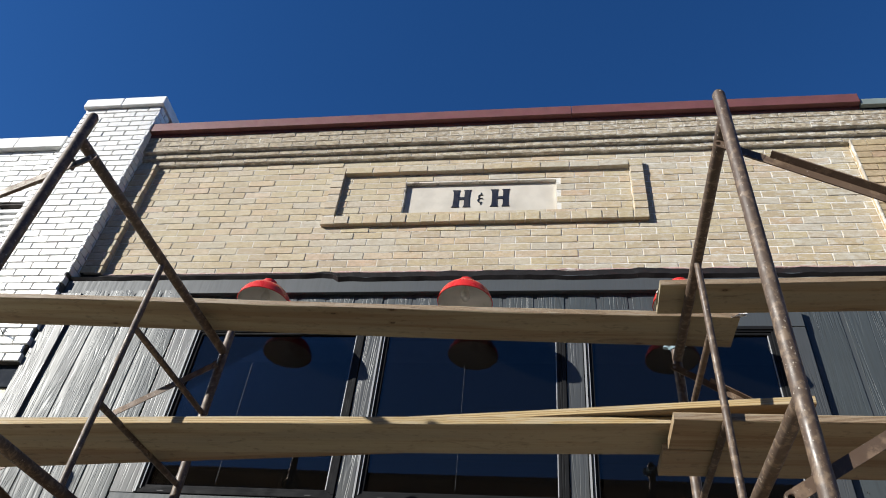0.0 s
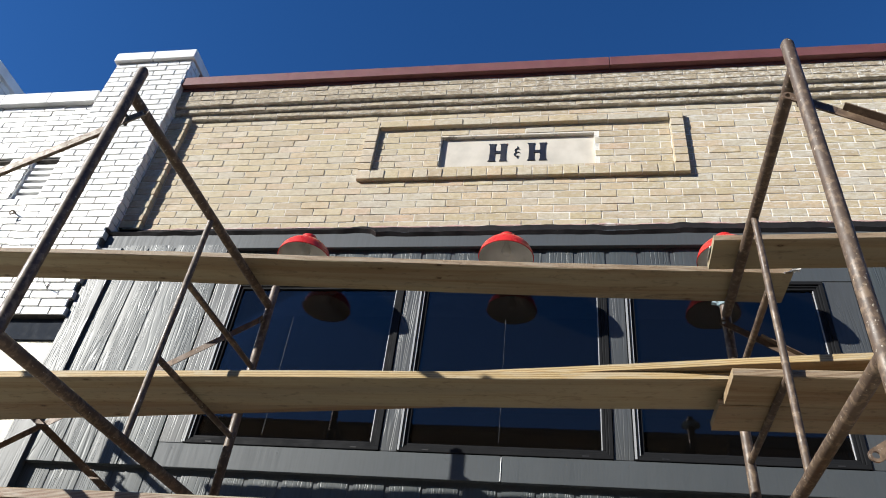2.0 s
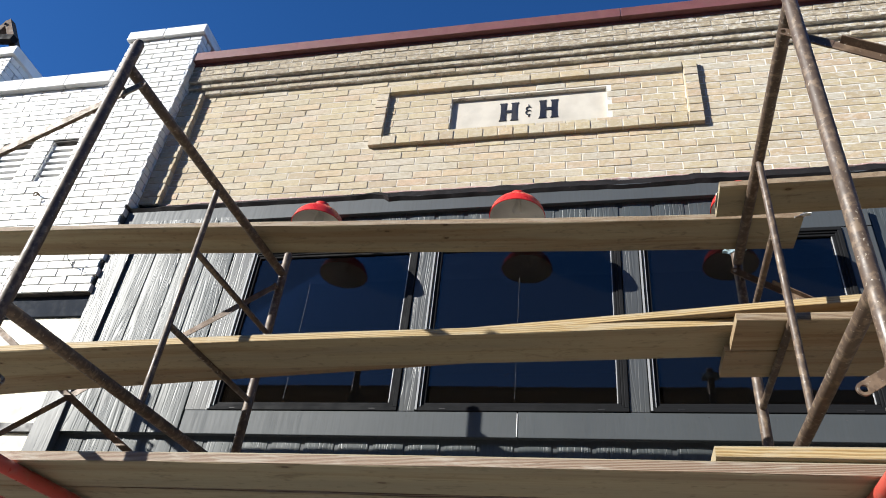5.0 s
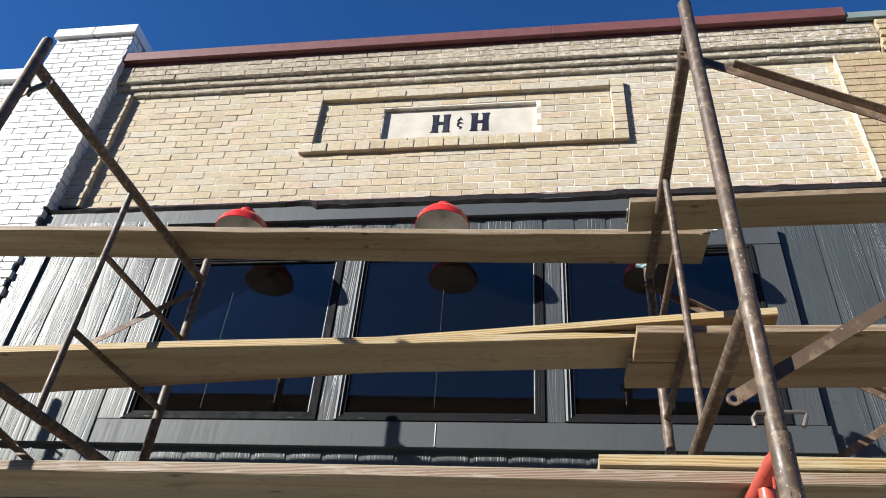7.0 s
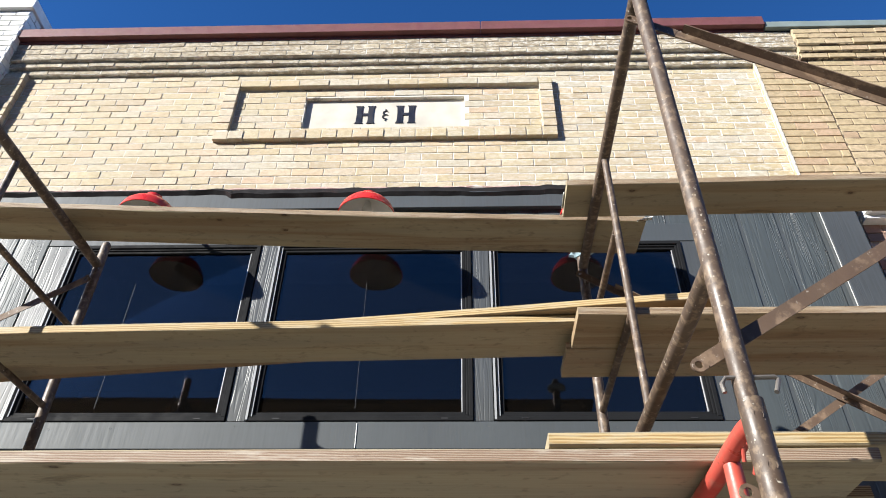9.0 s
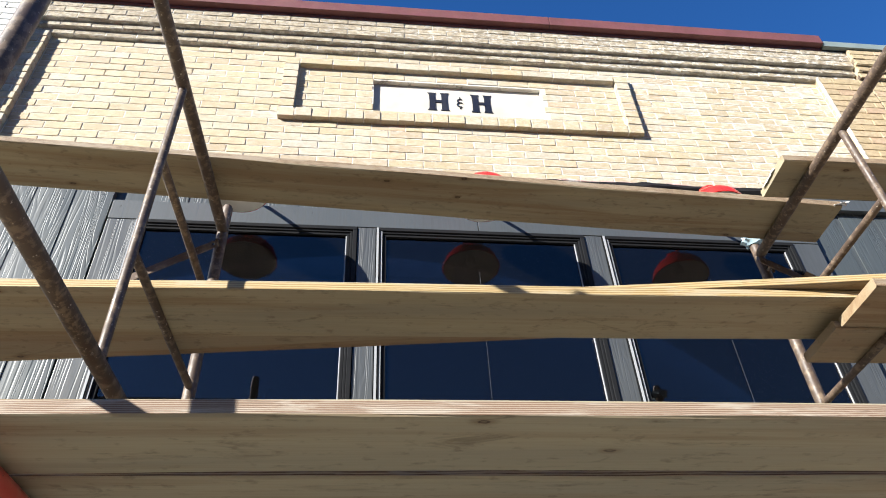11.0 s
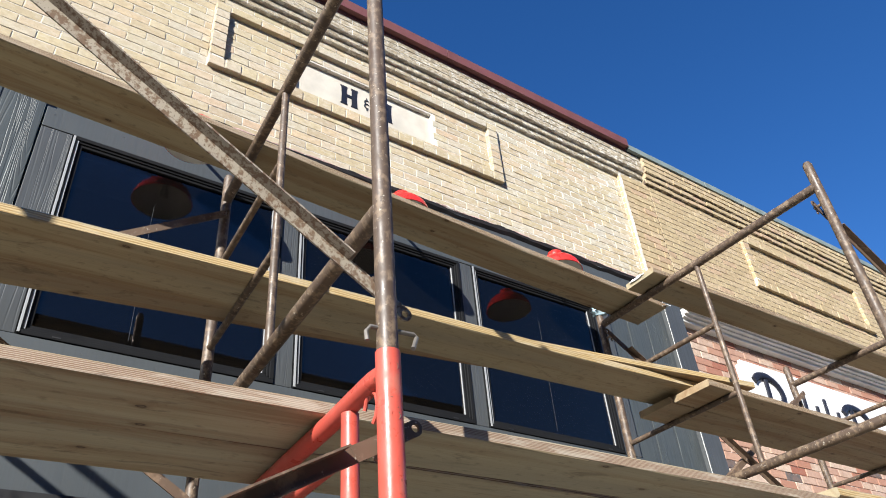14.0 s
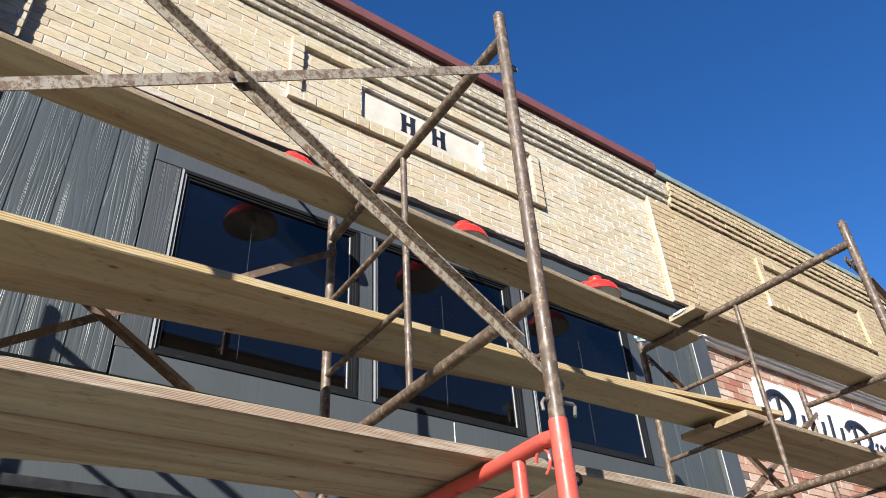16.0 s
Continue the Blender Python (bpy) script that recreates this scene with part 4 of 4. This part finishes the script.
# ---- lamps ----


def barn_lamp():
    g = thing("wall_lamp", "red enamel barn lamp with a white inside, on the shop front", "wall lamp", "red wall lamps")
    shade = part("shade", lathe([(0.160, 0.0), (0.164, 0.003), (0.161, 0.010), (0.157, 0.030), (0.146, 0.058), (0.124, 0.086), (0.092, 0.108), (0.058, 0.121), (0.050, 0.124)], 40), LAMPRED, g, "glossy red domed shade", True)
    part("inner_shade", lathe([(0.1595, 0.0005), (0.154, 0.030), (0.143, 0.056), (0.121, 0.083), (0.089, 0.104), (0.056, 0.116), (0.0, 0.118)], 40), ENAMEL, shade, "white enamel inside", True)
    part("cap", lathe([(0.052, 0.120), (0.053, 0.150), (0.048, 0.166), (0.03, 0.179), (0.0, 0.184)], 28), LAMPRED, g, "", True)
    part("bulb", lathe([(0.0, 0.022), (0.02, 0.027), (0.03, 0.045), (0.028, 0.065), (0.016, 0.09), (0.016, 0.114)], 18), ENAMEL, g, "unlit frosted bulb", True)
    part("arm", tube([(0, 0.03, 0.155), (0, 0.09, 0.182), (0, 0.16, 0.203), (0, 0.225, 0.213), (0, 0.273, 0.215)], 0.011, 12), LAMPRED, g, "", True)
    rose = part("wall_plate", lathe([(0.0, -0.016), (0.03, -0.014), (0.05, -0.004), (0.052, 0.0)], 24), LAMPRED, g, "", True)
    rose.matrix_basis = pose(0, 0.287, 0.215, -90, 0, 0)
    return g


lamp = barn_lamp()
lamp.location = (-1.27, 3.393, 4.276)
for x, z in ((-0.023, 4.272), (1.213, 4.25)):
    copy_thing(lamp, pose(x, 3.393, z))

# ---- left neighbour, white brick ----
WF, WB = 3.60, 3.655
nb = structure("wall_left", "white glazed brick wall with a tall end pilaster and dark joints", "brick wall")
PLX0, PLX1, PLTOP = -3.635, -2.906, 6.69
lay(nb, courses(PLX0, PLX1, 3.985, PLTOP, 0.2035, 0.066, gap=0.009), WF, WHITE, 0.05, 0.002, label="white brick courses")
lay(nb, courses(-7.5, PLX0 - 0.004, 3.985, 6.20, 0.2035, 0.066, gap=0.009, holes=[(-3.93, -3.68, 5.10, 5.53), (-4.42, -4.13, 5.10, 5.53)]), WB, WHITE, 0.05, 0.002, limit=220, label="white brick courses")
part("pilaster_core", box(PLX0 + 0.006, PLX1 - 0.006, WF + 0.014, 4.0, 3.985, PLTOP - 0.002), DARK_MORTAR, nb)
part("wall_core", box(-7.5, PLX0, WB + 0.13, 4.0, 3.985, 6.198), DARK_MORTAR, nb)
part("wall_skin", box(-7.5, PLX0, WB + 0.014, WB + 0.128, 3.985, 5.10), DARK_MORTAR, nb)
part("wall_skin", box(-7.5, PLX0, WB + 0.014, WB + 0.128, 5.53, 6.198), DARK_MORTAR, nb)
part("wall_skin", box(-4.13, -3.93, WB + 0.014, WB + 0.128, 5.10, 5.53), DARK_MORTAR, nb)
part("wall_skin", box(-7.5, -4.42, WB + 0.014, WB + 0.128, 5.10, 5.53), DARK_MORTAR, nb)
# side of the pilaster, towards the shop
side = courses(3.60, 3.76, 4.74, PLTOP, 0.16, 0.066)
lay(nb, [(y, z, ln, h) for y, z, ln, h in side], 0.0, WHITE, 0.03, 0.001, label="white brick return", axis="y", at=PLX1 + 0.001)
for a, b in ((-3.655, -3.293), (-3.283, -2.886)):
    part("cap_stone", box(a, b, 3.565, 3.985, PLTOP, PLTOP + 0.105, 0.006), WHITEPAINT, nb, "white glazed cap stone")
for k in range(8):
    part("cap_stone", box(-3.66 - 0.46 * (k + 1), -3.664 - 0.46 * k, 3.61, 3.985, 6.20, 6.335, 0.006), WHITEPAINT, nb, "white glazed cap stone")
# a further pilaster of the same wall
lay(nb, courses(-5.65, -4.88, 5.6, PLTOP, 0.2035, 0.066, gap=0.009), WF, WHITE, 0.05, 0.002, label="white brick courses")
part("pilaster_core", box(-5.65, -4.886, WF + 0.014, 4.0, 3.985, PLTOP - 0.002), DARK_MORTAR, nb)
lay(nb, courses(3.62, 4.0, 6.3, PLTOP, 0.19, 0.066), 0.0, WHITE, 0.03, 0.001, label="white brick return", axis="y", at=-4.88)
part("cap_stone", box(-5.68, -4.85, 3.565, 3.985, PLTOP, PLTOP + 0.105, 0.006), WHITEPAINT, nb)
for a, b in ((-3.925, -3.685), (-4.415, -4.135)):
    v = thing("wall_vent", "louvred vent of white brick slats in the white wall", "vent", "wall vents")
    for k in range(6):
        z = 5.112 + k * 0.068
        s = part("slat", box(a, b, WB + 0.022, WB + 0.06, z, z + 0.036, 0.003), WHITEPAINT, v)
    part("reveal", box(a - 0.003, a, WB + 0.006, WB + 0.12, 5.102, 5.528), WHITEPAINT, v)
    part("reveal", box(b, b + 0.003, WB + 0.006, WB + 0.12, 5.102, 5.528), WHITEPAINT, v)
    part("dark_back", box(a, b, WB + 0.10, WB + 0.125, 5.101, 5.529), BLACK, v)
hook = thing("wall_hook", "small rusty hook screwed into the white brick wall", "hook")
part("shank", tube([(-3.78, WB + 0.01, 4.93), (-3.78, WB - 0.04, 4.935)], 0.007, 8), RUST, hook)
part("loop", tube([(-3.78 + 0.02 * math.cos(a), WB - 0.04, 4.915 + 0.02 * math.sin(a)) for a in (1.57, 2.3, 3.1, 3.9, 4.7, 5.5, 6.2)], 0.006, 8), RUST, hook)
wire = thing("loose_wire", "short loose wires sticking out of the white brick wall", "wire")
part("strand", tube([(-3.13, WF, 4.2), (-3.13, WF - 0.06, 4.22), (-3.15, WF - 0.1, 4.30)], 0.003, 6), BLACK, wire)
part("strand", tube([(-3.13, WF, 4.2), (-3.08, WF - 0.06, 4.19), (-3.02, WF - 0.08, 4.15)], 0.003, 6), BLACK, wire)
# shop front below the white bricks
awn = structure("fascia_left", "cream sign panels between black bands under the white brick", "fascia")
part("black_band", box(-7.5, -2.875, 3.645, 3.74, 3.82, 3.98, 0.003), MATTE, awn, "black metal band")
part("cream_panel", box(-7.5, -2.875, 3.66, 3.74, 3.07, 3.818, 0.002), CREAM, awn)
part("black_band", box(-7.5, -2.875, 3.64, 3.74, 3.01, 3.068, 0.003), BLACK, awn, "black metal band")
part("cream_panel", box(-7.5, -2.875, 3.66, 3.74, 2.3, 3.008, 0.002), CREAM, awn)
part("lower_wall", box(-7.5, -3.41, 3.70, 4.0, 0.14, 2.298), STUCCO, awn)
part("body", box(-7.5, -3.41, 4.0, 9.0, 0.14, 5.9), STUCCO, awn)
# old timber frame standing on the roof behind
mast = thing("roof_truss", "old brown timber truss standing on the neighbouring roof", "roof truss", "", (-0.17, 0, 0))
part("rafter", tube([(-6.53, 4.55, 8.76), (-4.71, 4.55, 5.9)], 0.06, 4), OLDWOOD, mast)
part("rafter", tube([(-6.53, 4.56, 8.76), (-7.68, 4.56, 5.9)], 0.06, 4), OLDWOOD, mast)
part("crossbar", tube([(-6.98, 4.47, 8.40), (-6.16, 4.47, 8.27)], 0.062, 4), TAR, mast, "dark crossbar")
part("bolt", lathe([(0.0, -0.012), (0.02, -0.01), (0.022, 0.0)], 10), STEEL, mast).matrix_basis = pose(-6.5, 4.49, 8.66, 90, 0, 0)

# ---- right neighbour, ochre brick over red brick ----
rb = structure("wall_right", "weathered ochre brick wall with corbels and a recessed panel", "brick wall")
lay(rb, courses(3.025, 11.5, 4.62, TOP, 0.2115, 0.0635), FACE - 0.048, OCHRE, 0.06, 0.0014, single=lambda x, z: x < 5.0, label="ochre brick courses")
part("mortar_bed", box(3.023, 11.5, FACE - 0.0458, FACE + 0.3, 4.62, 6.34), OCHRE_MORTAR, rb)
RX0, RX1, RZ0, RZ1 = 4.325, 6.50, 5.25, 5.86
rim = [(RX0 + (k + 0.5) * (RX1 - RX0) / 20, RZ0 + 0.042, (RX1 - RX0) / 20 - 0.008, 0.078) for k in range(20)]
rim += [(RX0 + 0.1 + (k + 0.5) * (RX1 - RX0 - 0.2) / 9, RZ1 - 0.034, (RX1 - RX0 - 0.2) / 9 - 0.008, 0.06) for k in range(9)]
for k in range(7):
    zz = RZ0 + 0.09 + (k + 0.5) * (RZ1 - RZ0 - 0.09) / 7
    rim += [(RX0 + 0.049, zz, 0.093, 0.066), (RX1 - 0.049, zz, 0.093, 0.066)]
lay(rb, rim, FACE - 0.082, OCHRE, 0.05, 0.003, label="raised ochre brick frame")
for fx0, fx1, fz0, fz1 in ((RX0 + 0.004, RX1 - 0.004, RZ0 + 0.006, RZ0 + 0.078), (RX0 + 0.1, RX1 - 0.1, RZ1 - 0.062, RZ1 - 0.006), (RX0 + 0.004, RX0 + 0.093, RZ0 + 0.079, RZ1 - 0.006), (RX1 - 0.093, RX1 - 0.004, RZ0 + 0.079, RZ1 - 0.006)):
    part("frame_core", box(fx0, fx1, FACE - 0.0775, FACE - 0.04, fz0, fz1), PALE_MORTAR, rb)
zc = TOP
for k, (rise, out) in enumerate(((0.06, 0.072), (0.062, 0.09), (0.066, 0.108), (0.062, 0.108), (0.058, 0.108))):
    row = []
    x = 2.975 - 0.1 * (k % 2)
    while x < 11.5:
        a = max(x, 2.975)
        row.append(((a + x + 0.2) / 2, zc + rise / 2, x + 0.2 - a - 0.008, rise - 0.012))
        x += 0.2
    lay(rb, row, FACE - out, OCHRE, 0.14, 0.004, single=lambda x, z: x < 4.5, label="corbelled course")
    part("corbel_core", box(2.975, 11.5, FACE - out + 0.0075, FACE + 0.02, zc, zc + rise), OCHRE_MORTAR, rb)
    zc += rise
cop2 = structure("coping_right", "grey-green sheet-metal coping with crimped joints", "coping")
for k in range(8):
    a = 2.79 + 1.15 * k
    part("coping_length", box(a, a + 1.146, 3.625, 4.1, 6.333, 6.40 + 0.004 * (k % 2), 0.004), GREENCOP, cop2)
part("drip_board", box(2.79, 11.8, 3.66, 4.05, 6.322, 6.332), BLACK, cop2)
# white mouldings
mo = structure("trim_moulding", "white stepped wooden cornice moulding", "moulding")
for z0, z1, y0 in ((4.497, 4.525, 3.70), (4.527, 4.547, 3.672), (4.549, 4.574, 3.645), (4.576, 4.60, 3.61)):
    part("moulding_strip", box(2.93, 11.5, y0, 3.79, z0, z1, 0.008), WHITEPAINT, mo)
part("soffit", box(2.93, 11.5, 3.66, 3.79, 4.602, 4.618), BLACK, mo)
lowb = structure("wall_red", "mixed red, pink and dark brick shop wall", "brick wall")
lay(lowb, courses(2.93, 11.5, 2.6, 4.496, 0.2135, 0.068), 3.76, REDMIX, 0.05, 0.003, single=lambda x, z: x < 5.2 and z > 3.0, label="mixed red brick courses")
part("mortar_bed", box(2.93, 11.5, 3.767, 4.0, 2.6, 4.62), MORTAR, lowb)
part("lower_wall", box(2.93, 11.5, 3.76, 4.0, 0.14, 2.598), STUCCO, lowb)
part("body", box(3.11, 11.5, 4.001, 9.0, 0.14, 5.9), STUCCO, lowb)
# sign board with script lettering drawn as plain strokes
sign = thing("sign_board", "white sign board with bold dark brush-script strokes on red brick", "sign")
SX0, SX1, SZ0, SZ1 = 3.545, 7.4, 3.74, 4.295
outl = [(SX0, SZ0 + 0.05), (SX0 + 0.05, SZ0 + 0.05), (SX0 + 0.05, SZ0), (SX1, SZ0), (SX1, SZ1), (SX0 + 0.06, SZ1), (SX0 + 0.055, SZ1 - 0.035), (SX0 + 0.035, SZ1 - 0.055), (SX0, SZ1 - 0.06)]
part("panel", prism(outl, 3.715, 3.74), SIGNWHITE, sign)


def stroke(pts, r):
    bm = tube(pts, r, 10)
    for v in bm.verts:
        v.co.y = 3.703 + (v.co.y - 3.703) * 0.5
    part("brush_stroke", bm, INK, sign, "", True)


def arc(cx, cz, rx, rz, a0, a1, n=12):
    return [(cx + rx * math.cos(radians(a0 + (a1 - a0) * k / n)), 3.703, cz + rz * math.sin(radians(a0 + (a1 - a0) * k / n))) for k in range(n + 1)]


stroke([(3.88, 3.703, 4.15), (3.87, 3.703, 4.03), (3.85, 3.703, 3.89)], 0.028)
stroke(arc(3.88, 4.04, 0.2, 0.15, 150, -80), 0.034)
for k in range(5):
    stroke([(4.21 + 0.17 * k, 3.703, 3.87), (4.24 + 0.17 * k, 3.703, 3.97 + 0.08 * (k % 2)), (4.25 + 0.17 * k, 3.703, 4.03 + 0.1 * (k % 2))], 0.024)
    stroke(arc(4.3 + 0.17 * k, 3.9, 0.06, 0.045, 190, 350, 6), 0.016)
stroke(arc(5.25, 4.0, 0.22, 0.14, 160, -70), 0.034)
stroke([(5.2, 3.703, 4.1), (5.18, 3.703, 3.85)], 0.028)
for k in range(6):
    stroke(arc(5.62 + 0.2 * k, 3.91, 0.075, 0.07, 120, 420, 10), 0.022)

# ---- the shop front below the boards ----
front = structure("window_4", "dark storefront glazing under the black ledge", "storefront")
part("lintel", box(-2.76, 2.61, 3.70, 3.80, 2.33, 2.468), BLACK, front)
for x in (-2.84, -1.5, -0.1, 1.3, 2.58):
    part("mullion", box(x, x + 0.07, 3.70, 3.80, 0.14, 2.328, 0.003), FRAME, front)
for a, b in ((-2.765, -1.505), (-1.425, -0.105), (-0.025, 1.295), (1.375, 2.575)):
    part("pane", box(a, b, 3.745, 3.751, 0.5, 2.325), GLASS, front)
    part("bulkhead", box(a, b, 3.72, 3.80, 0.14, 0.498, 0.003), TRIM, front)

front.location.y = -OUTSET
film_bm = bmesh.new()
prev = None
for k in range(41):
    u = k / 40
    rowv = []
    for j in range(13):
        z = 2.462 - 0.08 * j
        x = -2.74 + u * (1.33 + 0.09 * (j / 12) + 0.04 * j / 3)
        rowv.append(film_bm.verts.new((x, 3.632 + 0.014 * noise.noise((x * 3, z * 2.5, 4.0)) + 0.006 * noise.noise((x * 11, z * 7, 1.0)), z - 0.012 * noise.noise((x * 6, 0, 0)) * (j == 0))))
    if prev:
        for j in range(12):
            film_bm.faces.new((prev[j], rowv[j], rowv[j + 1], prev[j + 1]))
    prev = rowv
ext = bmesh.ops.extrude_face_region(film_bm, geom=film_bm.faces[:])
for e in ext["geom"]:
    if isinstance(e, bmesh.types.BMVert):
        e.co.y += 0.0015
cover = thing("plastic_sheet", "creased olive plastic sheet hung over the storefront glass", "plastic sheet")
part("film_sheet", film_bm, SHEET, cover, "", True)

# ---- small things on the scaffold and behind the glass ----
rag = thing("rag", "pale blue rag tied round the scaffold's rear post", "rag")
bm = bmesh.new()
bmesh.ops.create_icosphere(bm, subdivisions=3, radius=1)
for v in bm.verts:
    k = 1 + 0.45 * noise.noise(v.co * 2.3) + 0.2 * noise.noise(v.co * 6)
    v.co = Vector((v.co.x * 0.05 * k, v.co.y * 0.04 * k, v.co.z * 0.03 * k))
part("cloth", bm, RAG, rag, "", True)
rag.location = (1.07, 3.003, 3.70)
def scrap(name, label, at, size, material, seed):
    """A crumpled scrap of cloth or tape."""
    g = thing(name, label, "scrap", "", at)
    b = bmesh.new()
    bmesh.ops.create_grid(b, x_segments=8, y_segments=8, size=1)
    for v in b.verts:
        q = noise.noise(v.co * 1.7 + Vector((seed, 0, 0)))
        v.co = Vector((v.co.x * size[0], v.co.y * size[1] + q * 0.01, q * size[2] + 0.01 * v.co.x))
    ext = bmesh.ops.extrude_face_region(b, geom=b.faces[:])
    for e in ext["geom"]:
        if isinstance(e, bmesh.types.BMVert):
            e.co.z += 0.0015
    part("sheet", b, material, g, "", True)
    return g


scrap("tape_scrap", "white scrap of tape stuck to a plank's end", (0.948, 2.60, TOPZ + 0.03), (0.012, 0.05, 0.012), WHITEPAINT, 3.0)
scrap("tape_scrap", "small white scrap of tape hanging off a plank", (1.30, 2.72, TOPZ + 0.014), (0.035, 0.012, 0.014), WHITEPAINT, 8.0)
for x, s in ((-1.05, 1), (1.17, -1)):
    tap = thing("window_crank", "black metal fitting standing inside behind the glass", "fitting", "fittings behind the glass")
    part("stem", tube([(x, 3.83, 3.16), (x, 3.83, 3.36), (x + 0.01 * s, 3.83, 3.40)], 0.016, 10), BLACK, tap)
    part("handle", tube([(x - 0.03, 3.83, 3.33), (x + 0.05 * s, 3.83, 3.37)], 0.013, 8), BLACK, tap)

# ---- street ----
ground = structure("ground", "asphalt street and ground reaching to the horizon", "ground")
part("street", box(-400, 400, -400, -1.2, -0.3, 0.0), ASPHALT, ground)
part("soil", box(-400, 400, 4.0, 400, -0.3, 0.10), STUCCO, ground)
pav = structure("pavement", "pale concrete pavement with a kerb in front of the shops", "pavement")
part("kerb", box(-60, 60, -1.2, -1.05, -0.3, 0.132, 0.01), CONCRETE, pav)
for k in range(24):
    part("paving_slab", box(-18 + 1.5 * k, -16.506 + 1.5 * k, -1.046, 3.74, -0.3, 0.13, 0.006), CONCRETE, pav)
far = thing("shop_row", "brown brick row of shops across the street", "building")
part("wall", box(-45, 45, -22, -13, 0.0, 11.0), FARBRICK, far)
part("parapet", box(-45.1, 45.1, -13.3, -12.9, 11.0, 11.35), OLDWOOD, far)
for k in range(16):
    x = -42 + 5.6 * k
    for z in (5.2, 8.4):
        wq = part("window", box(x, x + 1.3, -13.06, -12.97, z, z + 1.9), BLACK, far)
        part("sill", box(x - 0.1, x + 1.4, -13.1, -12.9, z - 0.15, z - 0.001), STONE, wq)
    part("shop_front", box(x - 0.8, x + 3.2, -13.05, -12.95, 0.3, 3.2), BLACK, far)
